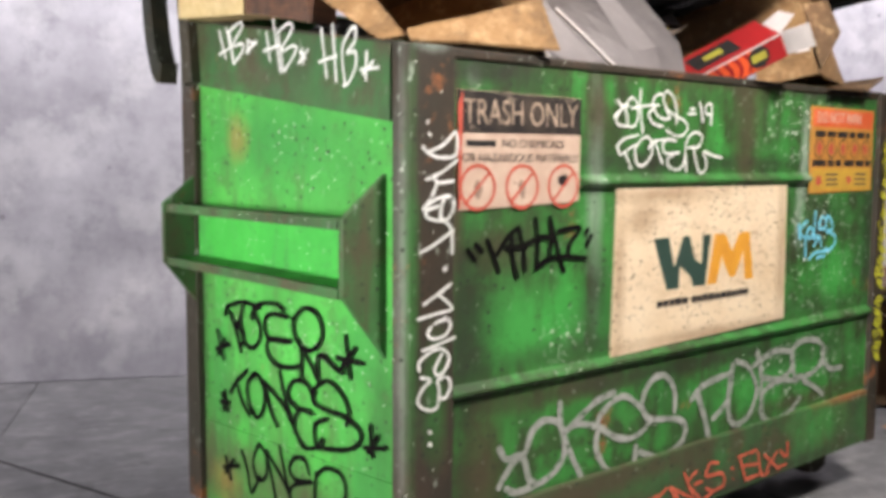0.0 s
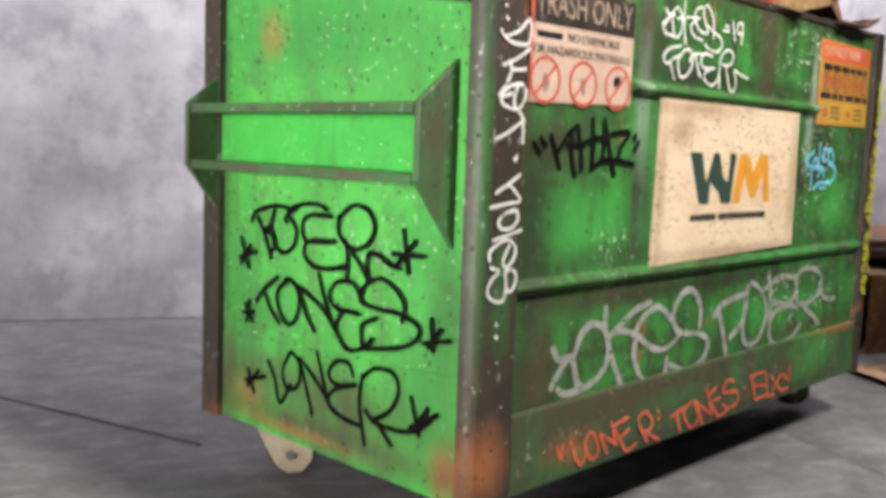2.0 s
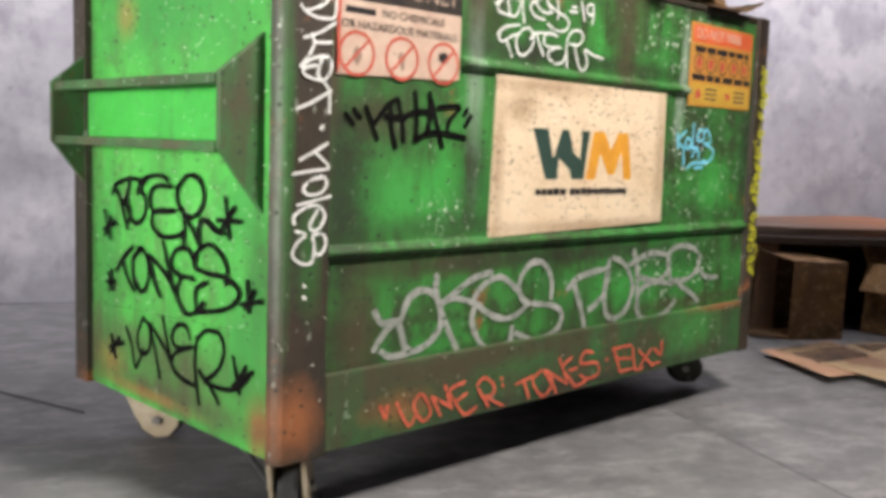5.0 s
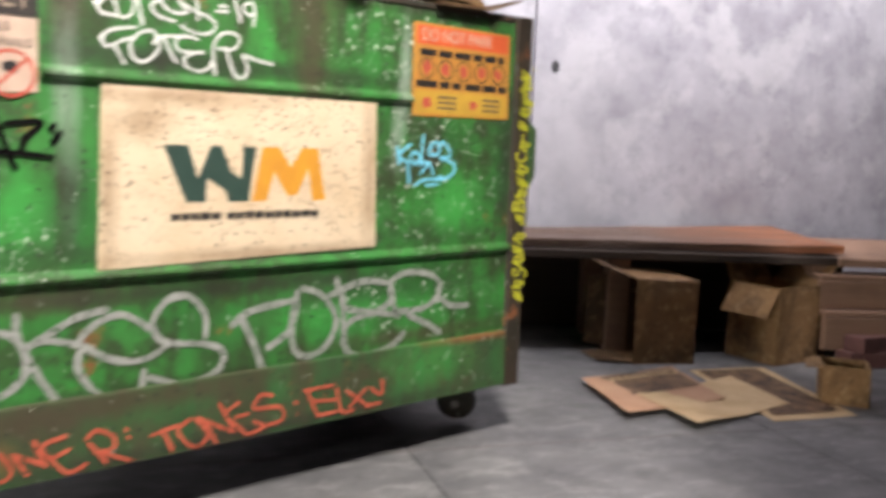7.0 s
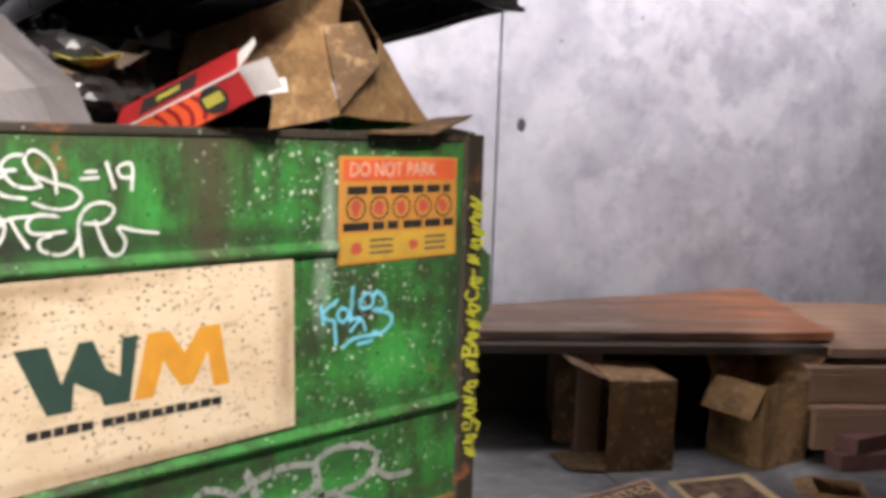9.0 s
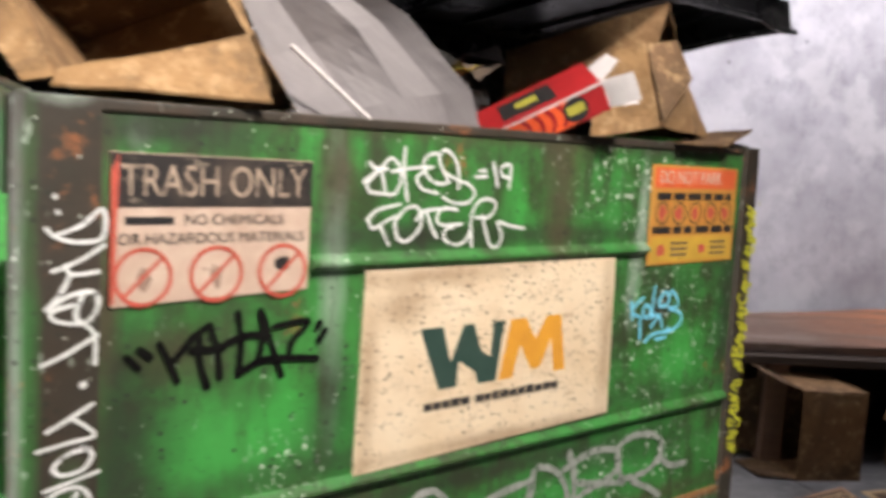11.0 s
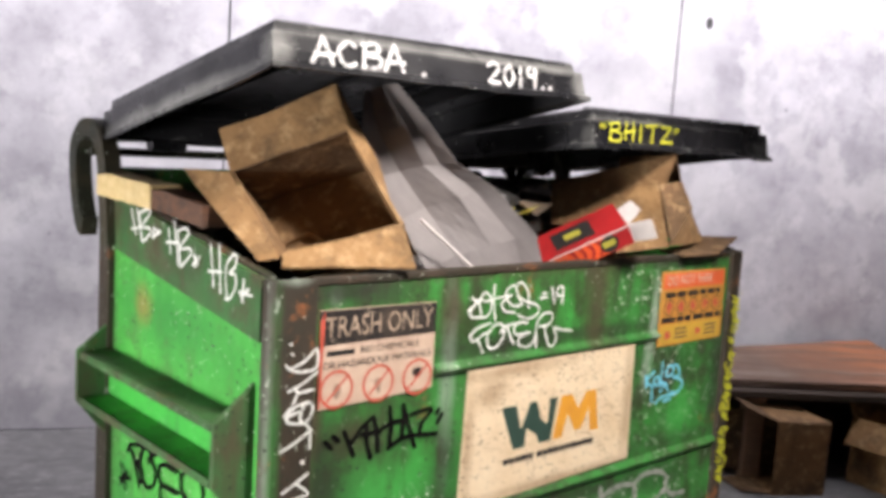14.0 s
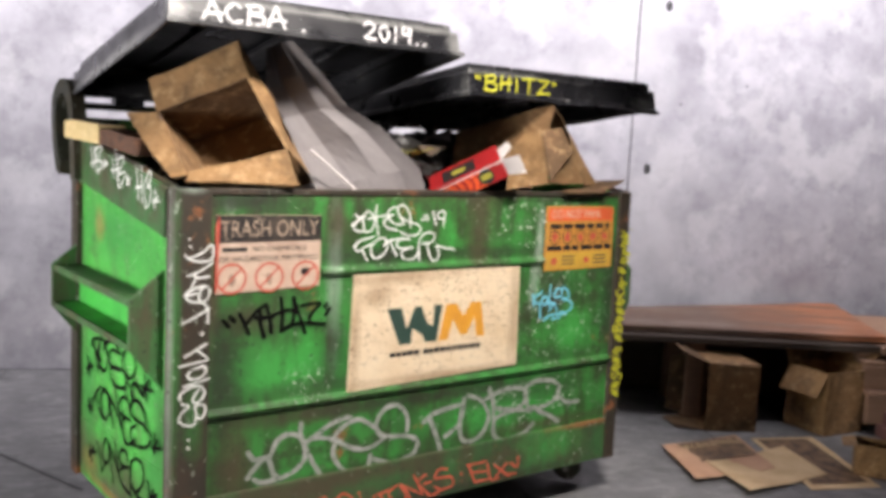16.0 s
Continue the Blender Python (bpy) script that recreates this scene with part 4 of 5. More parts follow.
def parking_sticker(root):
    s = part("sticker", prism([(1.352, 0.905), (1.695, 0.908), (1.693, 1.14), (1.35, 1.143)], "y", -0.003, 0.0, 0.001), AMBER, root, "amber and orange warning sticker, scratched")
    part("sticker_header", box(1.36, 1.685, -0.0038, -0.003, 1.088, 1.136, 0), ORANGE, s, "orange-red header field")
    part("sticker_field", box(1.36, 1.685, -0.0036, -0.003, 0.912, 0.972, 0), STICKER_YELLOW, s, "yellow lower field")
    print_text("DO NOT PARK", s, SIGN_CREAM, on_front(1.5, 1.112, 0.0042) @ Matrix.Diagonal((0.92, 1.1, 1, 1)), 0.04)
    for z, x0, x1 in ((1.068, 1.372, 1.672), (0.988, 1.362, 1.515), (0.988, 1.53, 1.684)):
        x = x0
        rng = random.Random(int(z * 1000 + x0 * 10))
        while x < x1 - 0.02:
            w = min(rng.uniform(0.03, 0.08), x1 - x)
            part("bar", box(x, x + w, -0.0038, -0.0031, z - 0.009, z + 0.009, 0), BLACK, s, "unreadable printed bar")
            x += w + 0.01
    for i in range(5):
        part("pictogram", blot(1.395 + i * 0.064, 1.028, 0.019, 0.022, -0.0038, i + 5), SIGN_RED, s, "small dark red picture-sign")
        part("ban_ring", ring(1.395 + i * 0.064, 1.028, 0.027, 0.004, -0.0042, False), BLACK, s, "thin dark ring")
    for x in (1.40, 1.56):
        part("pictogram", blot(x, 0.94, 0.02, 0.017, -0.0038, x * 9), SIGN_RED, s, "small dark red picture-sign")
        for k in range(3):
            part("bar", box(x + 0.035, x + 0.1, -0.0038, -0.0031, 0.925 + k * 0.014, 0.931 + k * 0.014, 0), INK_BROWN, s, "unreadable printed bar")


trash_notice(bin_green)
company_panel(bin_green)
parking_sticker(bin_green)

# ---- marker writing on the dumpster ----
AX, AZ, OUT_F = (1, 0, 0), (0, 0, 1), (0, -1, 0)
OUT_L = (-1, 0, 0)


class Tag:
    """One word of marker writing on a flat face. Letters are drawn with strokes in hundredths of the word's height, from its lower left corner."""

    def __init__(self, face, at, height, material, width, label):
        self.face, self.at, self.unit, self.material, self.width, self.label, self.count = face, Vector(at), height / 100, material, width, label, 0

    def letter(self, *strokes):
        put, out = self.face
        bm = bmesh.new()
        for st in strokes:
            pts = smooth([tuple(self.at + Vector(p) * self.unit) for p in st], 8)
            self.count += 1
            ribbon(bm, pts, self.width, put, 0.00012 * self.count, self.count + self.at.x * 7)
        letter_part(bm, self.material, bin_green, self.label, Vector(out))


FRONT_SHEET = (lambda u, v, e: Vector((u, -0.001 - e, v)), OUT_F)
BEAM_FACE = (lambda u, v, e: Vector((u, -0.015 - e, v)), OUT_F)
SIDE_SHEET = (lambda u, v, e: Vector((-0.0035 - e, -u, v)), OUT_L)
SIDE_BAND = (lambda u, v, e: Vector((-0.0125 - e, -u, v)), OUT_L)
tag = Tag(FRONT_SHEET, (0.148, 0.759), 0.115, TAG_BLACK, 0.0135, "black marker tag in quotes")
tag.letter(((0, 53), (16, 36)))
tag.letter(((17, 61), (31, 49)))
tag.letter(((43, 66), (55, 43), (69, 12)), ((113, 85), (90, 71), (63, 40)))
tag.letter(((98, 77), (99, 38), (111, 0)), ((113, 85), (124, 48), (129, 10)), ((87, 52), (133, 51)))
tag.letter(((153, 99), (159, 57), (156, 11)), ((188, 100), (192, 62), (186, 28)), ((130, 55), (167, 66), (204, 61)))
tag.letter(((188, 100), (204, 56), (224, 2)))
tag.letter(((210, 75), (265, 79), (241, 53), (235, 36)), ((158, 13), (186, 26), (223, 28), (282, 21)))
tag.letter(((285, 75), (279, 67)))
tag.letter(((295, 63), (283, 46)))
tag = Tag(FRONT_SHEET, (0.553, 1.050), 0.099, WHITE, 0.0064, "white marker tag")
tag.letter(((12, 71), (23, 62), (49, 61)), ((13, 19), (46, 16), (68, 17), (80, 39), (76, 67), (57, 80), (39, 65), (8, 34), (13, 21)), ((0, 36), (23, 53), (35, 60), (47, 20)))
tag.letter(((87, 100), (87, 60), (97, 3)), ((58, 56), (106, 64), (152, 67)))
tag.letter(((166, 92), (144, 90), (130, 72), (147, 44), (175, 36), (193, 41)), ((137, 60), (116, 47), (130, 26), (167, 19)))
tag.letter(((193, 38), (167, 80), (179, 100), (201, 88), (214, 64), (217, 27)), ((173, 62), (211, 45), (245, 35), (258, 19), (243, 2), (209, 0), (179, 11)))
tag.letter(((267, 63), (284, 64)), ((258, 51), (288, 53)))
tag.letter(((303, 79), (317, 34)))
tag.letter(((346, 52), (328, 55), (324, 70), (339, 78), (350, 71), (348, 29)))
tag = Tag(FRONT_SHEET, (0.564, 0.966), 0.092, WHITE, 0.0064, "white marker tag")
tag.letter(((0, 58), (25, 78), (78, 89)), ((2, 62), (14, 42), (53, 60), (77, 65)), ((31, 45), (53, 8)))
tag.letter(((88, 78), (66, 56), (73, 22), (96, 16), (123, 36), (131, 63), (115, 84), (88, 80)))
tag.letter(((117, 57), (140, 76), (218, 80)), ((140, 76), (156, 43), (170, 22)))
tag.letter(((223, 76), (188, 82), (169, 66), (180, 47), (235, 48)), ((210, 41), (191, 35), (192, 16), (223, 5), (248, 14), (260, 34)))
tag.letter(((265, 0), (260, 62), (279, 94), (310, 100), (328, 86), (308, 62), (271, 62)), ((291, 66), (302, 33), (318, 1), (340, 0), (349, 24), (336, 51), (370, 43), (416, 36)))
tag = Tag(FRONT_SHEET, (0.233, 0.282), 0.204, SILVER, 0.0165, "large looping silver marker letter")
tag.letter(((0, 66), (10, 53), (31, 51), (41, 25), (52, 19)), ((0, 26), (17, 46), (34, 54)))
tag.letter(((10, 23), (24, 16), (59, 19), (81, 29), (92, 48), (83, 74), (63, 83), (45, 75), (36, 55)))
tag.letter(((83, 97), (85, 74), (100, 40), (120, 7)), ((167, 95), (139, 90), (115, 78), (88, 63)), ((88, 65), (111, 70), (143, 61)))
tag.letter(((211, 71), (184, 88), (159, 83), (141, 67), (151, 56), (176, 42), (205, 39), (229, 50)), ((143, 61), (139, 39), (156, 11), (181, 0), (201, 7), (205, 27)))
tag.letter(((273, 55), (272, 79), (255, 100), (232, 100), (217, 84), (215, 69), (229, 54), (276, 46), (294, 33), (286, 15), (248, 6), (212, 19)))
tag = Tag(FRONT_SHEET, (0.854, 0.276), 0.222, SILVER_THIN, 0.018, "large faded silver marker letter")
tag.letter(((11, 66), (24, 40), (39, 0)), ((0, 61), (18, 73), (56, 79), (76, 80)), ((41, 33), (67, 49), (76, 78)))
tag.letter(((76, 89), (69, 59), (73, 27), (91, 17), (114, 27), (126, 54), (107, 83), (81, 93)))
tag.letter(((124, 100), (134, 73), (136, 24)), ((117, 82), (160, 94), (200, 89)))
tag.letter(((214, 50), (173, 56), (140, 46), (142, 15), (170, 8), (204, 15), (221, 28)), ((139, 65), (173, 58), (201, 68), (200, 89)))
tag.letter(((208, 55), (200, 89), (229, 100), (267, 91), (274, 71), (250, 55), (208, 55)), ((226, 49), (257, 35), (277, 22)), ((274, 66), (294, 54), (321, 52)))
tag = Tag(BEAM_FACE, (0.243, 0.152), 0.079, RED, 0.009, "red marker writing along the bottom beam")
tag.letter(((0, 84), (18, 45)))
tag.letter(((25, 78), (21, 48)))
tag.letter(((56, 82), (98, 12), (123, 32)))
tag.letter(((139, 93), (117, 62), (151, 14), (180, 33), (156, 82), (134, 91)))
tag.letter(((184, 76), (217, 18)), ((184, 76), (261, 34)), ((232, 100), (259, 31)))
tag.letter(((308, 100), (251, 85), (272, 51), (317, 64)), ((265, 56), (311, 4), (359, 17)))
tag.letter(((365, 69), (409, 10)), ((358, 82), (387, 100), (428, 73), (424, 42), (380, 43)), ((393, 41), (474, 0)))
tag.letter(((459, 89), (462, 85)))
tag.letter(((465, 67), (468, 63)))
tag = Tag(BEAM_FACE, (0.660, 0.151), 0.092, RED, 0.009, "red marker writing along the bottom beam")
tag.letter(((0, 50), (63, 62)), ((28, 58), (52, 5)))
tag.letter(((98, 73), (65, 48), (107, 1), (141, 26), (110, 71)))
tag.letter(((117, 70), (205, 21)), ((130, 64), (163, 0)), ((170, 97), (212, 20)))
tag.letter(((222, 91), (186, 68), (217, 34)), ((214, 56), (247, 58)), ((224, 28), (247, 6), (293, 16)))
tag.letter(((316, 94), (281, 100), (265, 69), (335, 61), (347, 28), (299, 20), (263, 36)))
tag.letter(((383, 65), (386, 62)))
tag.letter(((387, 37), (390, 34)))
tag.letter(((416, 93), (450, 18)), ((409, 91), (499, 92)), ((436, 59), (505, 51)), ((450, 18), (519, 17)))
tag.letter(((508, 83), (527, 16), (566, 13)))
tag.letter(((541, 70), (615, 13)), ((605, 67), (549, 20)))
tag.letter(((660, 84), (659, 42), (622, 65)), ((655, 18), (614, 17)))
tag = Tag(BEAM_FACE, (0.026, 0.791), 0.268, WHITE, 0.0068, "white marker writing down the corner post")
tag.letter(((6, 100), (6, 99)))
tag.letter(((7, 92), (8, 91)))
tag.letter(((2, 83), (6, 79), (16, 76), (30, 78), (30, 93), (20, 85), (11, 81), (7, 80)))
tag.letter(((5, 61), (11, 63), (20, 67), (31, 74)), ((11, 64), (15, 59), (28, 60)), ((14, 59), (9, 49), (2, 41)))
tag.letter(((2, 41), (14, 48), (26, 49), (28, 41), (21, 33), (7, 35), (5, 40), (16, 43)), ((20, 48), (17, 36), (26, 27), (27, 10)))
tag.letter(((0, 12), (12, 17), (28, 26)))
tag.letter(((21, 1), (22, 0)))
tag = Tag(BEAM_FACE, (0.021, 0.463), 0.327, WHITE, 0.0068, "white marker writing down the corner post")
tag.letter(((18, 100), (19, 99)))
tag.letter(((4, 81), (14, 86), (23, 91)), ((14, 86), (24, 77), (13, 75), (0, 73)))
tag.letter(((22, 71), (13, 70), (7, 65), (10, 61), (19, 62), (23, 68), (19, 72)))
tag.letter(((3, 55), (13, 57), (26, 60)))
tag.letter(((1, 44), (1, 49), (10, 54), (18, 54), (22, 48), (18, 41), (13, 40), (12, 44), (17, 52)))
tag.letter(((2, 40), (9, 38)), ((9, 37), (3, 33), (0, 26), (6, 21), (13, 21), (15, 29), (14, 37), (21, 37), (23, 32), (20, 26), (16, 26)))
tag.letter(((8, 8), (9, 7)))
tag.letter(((8, 1), (9, 0)))
tag = Tag(FRONT_SHEET, (1.308, 0.724), 0.130, CYAN, 0.0085, "light blue marker tag")
tag.letter(((0, 76), (6, 43)), ((33, 82), (3, 60), (30, 45)), ((27, 46), (31, 7)))
tag.letter(((42, 68), (33, 56), (45, 43), (57, 58), (45, 67)))
tag.letter(((64, 100), (60, 41)))
tag.letter(((79, 66), (89, 86), (105, 84), (105, 65), (82, 63), (79, 77)))
tag.letter(((108, 79), (115, 89), (131, 76), (134, 59), (108, 57), (144, 46), (148, 29), (128, 15), (108, 18)))
tag.letter(((57, 47), (82, 46)), ((60, 25), (82, 43), (92, 23)))
tag.letter(((45, 0), (70, 12), (121, 13)))
tag.letter(((76, 1), (105, 3)))
tag = Tag(SIDE_SHEET, (-0.731, 0.514), 0.168, TAG_BLACK, 0.0125, "bold black marker tag")
tag.letter(((27, 65), (35, 77), (55, 84), (79, 89), (108, 89)), ((42, 71), (55, 52), (72, 19)), ((79, 84), (69, 61), (55, 54), (80, 49), (79, 33), (72, 28)))
tag.letter(((79, 82), (73, 62), (81, 37), (102, 29), (123, 41), (127, 61), (117, 73), (107, 80)))
tag.letter(((107, 86), (140, 95), (172, 97), (188, 92)), ((130, 91), (104, 76), (107, 69)))
tag.letter(((200, 84), (160, 83), (141, 72), (148, 50), (198, 52)), ((207, 54), (154, 49), (145, 31), (168, 18), (206, 20), (232, 28)))
tag.letter(((212, 82), (238, 100), (267, 97), (280, 77), (268, 57), (246, 48), (225, 54), (213, 67), (214, 86)), ((227, 58), (232, 33), (230, 12)), ((240, 43), (255, 31), (267, 17), (279, 13)), ((270, 12), (269, 43), (283, 47), (308, 37), (326, 34)))
tag.letter(((329, 79), (339, 30)), ((312, 50), (364, 52)), ((350, 68), (321, 39)))
tag.letter(((3, 39), (22, 0)), ((0, 12), (38, 24)), ((26, 31), (4, 4)))
tag = Tag(SIDE_SHEET, (-0.716, 0.387), 0.158, TAG_BLACK, 0.0125, "bold black marker tag")
tag.letter(((32, 33), (51, 53), (85, 76)), ((51, 53), (67, 28), (90, 10)))
tag.letter(((114, 77), (85, 56), (90, 27), (113, 12), (132, 30), (133, 59), (114, 75), (100, 73)))
tag.letter(((133, 69), (151, 33), (169, 12)), ((135, 68), (185, 46), (219, 16)), ((177, 91), (191, 59), (206, 30)))
tag.letter(((265, 68), (249, 87), (217, 85), (201, 67), (215, 51), (259, 50)), ((262, 49), (231, 48), (216, 23), (239, 0), (270, 6), (288, 21)))
tag.letter(((285, 96), (264, 80), (268, 65), (304, 61), (338, 61), (372, 50), (367, 33), (335, 18), (276, 7)), ((265, 70), (273, 88), (302, 100), (332, 89), (346, 72), (342, 52)), ((296, 49), (269, 36), (270, 10), (288, 19)))
tag.letter(((393, 63), (397, 25)), ((381, 32), (425, 42)), ((409, 53), (389, 28)))
tag.letter(((16, 33), (10, 1)), ((0, 13), (28, 17)), ((6, 27), (25, 3)))
tag = Tag(SIDE_SHEET, (-0.700, 0.200), 0.163, TAG_BLACK, 0.0125, "bold black marker tag")
tag.letter(((52, 68), (69, 45), (81, 14), (105, 44)))
tag.letter(((104, 89), (87, 61), (98, 38), (123, 48), (124, 77), (107, 90)))
tag.letter(((125, 85), (140, 48), (153, 14)), ((126, 85), (167, 57), (190, 35)), ((162, 100), (173, 71), (183, 45)))
tag.letter(((236, 82), (226, 97), (201, 94), (187, 76), (202, 65), (242, 72)), ((242, 72), (199, 57), (187, 38), (213, 25), (250, 22)))
tag.letter(((254, 88), (249, 49), (260, 0)), ((254, 84), (277, 100), (311, 100), (320, 80), (307, 55), (276, 36), (261, 44)), ((279, 37), (309, 11)), ((274, 32), (319, 32), (352, 40), (377, 58)))
tag.letter(((342, 78), (357, 35)), ((341, 41), (387, 67)), ((371, 70), (346, 39)))
tag.letter(((4, 48), (20, 17)), ((0, 30), (46, 44)), ((31, 49), (4, 22)))
tag = Tag(SIDE_BAND, (-0.673, 1.203), 0.087, WHITE, 0.007, "white marker initials with a star")
tag.letter(((1, 91), (36, 17)), ((41, 95), (79, 0)), ((0, 30), (84, 46)))
tag.letter(((58, 84), (82, 0)), ((53, 83), (112, 100), (129, 89), (78, 48), (127, 46), (129, 28), (82, 0)))
tag.letter(((153, 55), (161, 22)), ((145, 22), (200, 45)), ((158, 50), (195, 40)))
tag = Tag(SIDE_BAND, (-0.467, 1.171), 0.110, WHITE, 0.007, "white marker initials with a star")
tag.letter(((10, 79), (23, 23)), ((36, 100), (62, 0)), ((0, 44), (56, 50)))
tag.letter(((54, 77), (72, 2)), ((54, 75), (93, 86), (105, 74), (65, 39), (108, 44), (119, 34), (76, 0)))
tag.letter(((140, 37), (142, 9)), ((128, 11), (160, 33)), ((133, 31), (152, 17)))
tag = Tag(SIDE_BAND, (-0.251, 1.129), 0.118, WHITE, 0.007, "white marker initials with a star")
tag.letter(((7, 97), (23, 16)), ((41, 100), (51, 8)), ((0, 43), (53, 49)))
tag.letter(((94, 87), (69, 58), (77, 0)), ((94, 88), (107, 87), (104, 67), (83, 51), (105, 51), (107, 29), (88, 5), (71, 0)))
tag.letter(((137, 48), (134, 5)), ((121, 22), (168, 22)), ((154, 32), (127, 15)))
lettering("^~S~^~ ^B~^~C~-^~^~^.", bin_green, YELLOW, "yellow marker scrawl up the corner post", (1.77, -0.015, 0.385), AZ, (-1, 0, 0), OUT_F, 0.048, 0.0075, 0.1, 0.85, 0.12, 0.16, 14)
lettering("ACBA .", lid_a, FADED_WHITE, "bold white marker writing", (0.075, -0.875 + 0.0085, 0.02), AX, AZ, OUT_F, 0.055, 0.0115, 0.05, 1.3, 0.16, 0.05, 41)
lettering("2019..", lid_a, FADED_WHITE, "bold white marker year", (0.575, -0.875 + 0.0085, 0.022), AX, AZ, OUT_F, 0.05, 0.0105, 0.05, 1.3, 0.18, 0.04, 42)
lettering("'BHITZ'", lid_b, YELLOW, "yellow marker tag in quotes", (0.99, -0.875 + 0.0085, 0.022), AX, AZ, OUT_F, 0.05, 0.0075, 0.05, 1.45, 0.24, 0.08, 43)

# ---- rubbish in the dumpster ----


def rubbish_heap():
    bm = bmesh.new()
    nx, ny = 44, 22
    grid = []
    for j in range(ny + 1):
        row = []
        for i in range(nx + 1):
            x, y = 0.03 + (W - 0.06) * i / nx, 0.035 + (D - 0.075) * j / ny
            v = Vector((x * 4, y * 4, 0.3))
            z = 1.03 + 0.17 * y + 0.07 * noise.noise(v) + 0.05 * abs(noise.noise(v * 2.7)) + 0.02 * noise.noise(v * 7)
            row.append(bm.verts.new((x, y, z)))
        grid.append(row)
    for j in range(ny):
        for i in range(nx):
            bm.faces.new((grid[j][i], grid[j][i + 1], grid[j + 1][i + 1], grid[j + 1][i]))
    solo("rubbish_heap", bm, BAG, "crumpled black rubbish bags filling the dumpster", "rubbish", TILT, "", "stuff")


rubbish_heap()


def crumpled_bag(x, y, z, r, seed):
    b = thing("rubbish_bag", "crumpled black plastic rubbish bag on the heap", "bag", pose(x, y, z, 0, 0, seed * 40))
    bm = bmesh.new()
    bmesh.ops.create_icosphere(bm, subdivisions=4, radius=1)
    for v in bm.verts:
        n = v.co.normalized()
        k = 1 + 0.25 * noise.noise(n * 1.7 + Vector((seed, 0, 0))) + 0.16 * abs(noise.noise(n * 5 + Vector((0, seed, 0)))) + 0.05 * noise.noise(n * 14)
        v.co = Vector((n.x * r * 1.35, n.y * r, n.z * r * 0.62)) * k
    part("sack", bm, BAG, b)
    bm = bmesh.new()
    for i in range(5):
        a = i * 1.26 + seed
        tube((0.02, 0, r * 0.55), (0.02 + 0.035 * math.cos(a), 0.035 * math.sin(a), r * 0.55 + 0.05), 0.006, 6, 0.014, bm)
    part("gathered_neck", bm, BAG, b, "gathered bag neck")


crumpled_bag(0.92, 0.42, 1.28, 0.17, 2.0)
crumpled_bag(1.2, 0.5, 1.3, 0.16, 5.0)
crumpled_bag(0.33, 0.62, 1.24, 0.15, 8.0)
crumpled_bag(1.55, 0.55, 1.24, 0.15, 11.0)


def scrap(x, y, z, size, turn, material, label, seed):
    rng = random.Random(seed)
    rows = [[Vector((size * (i - 1) * 0.5, size * (j - 1) * 0.4, size * rng.uniform(-0.18, 0.22))) for i in range(3)] for j in range(3)]
    solo("paper_scrap", sheet(rows, 0.0015, 4, 0.008, seed), material, label, "paper scrap", pose(x, y, z, rng.uniform(-25, 25), rng.uniform(-25, 25), turn), "scraps in the heap")


scrap(0.80, 0.2, 1.26, 0.16, 20, PAPER, "crumpled tan paper scrap on the rubbish", 1)
scrap(0.98, 0.24, 1.33, 0.13, 70, INK_BROWN, "dark printed paper scrap on the rubbish", 2)
scrap(1.08, 0.34, 1.37, 0.15, 130, GREYBOARD, "crumpled grey paper scrap on the rubbish", 3)
scrap(0.9, 0.2, 1.33, 0.1, 200, GOLDGREEN, "olive wrapper scrap on the rubbish", 4)
scrap(0.3, 0.36, 1.2, 0.16, 40, DARK_KRAFT, "torn cardboard scrap under the open box", 5)


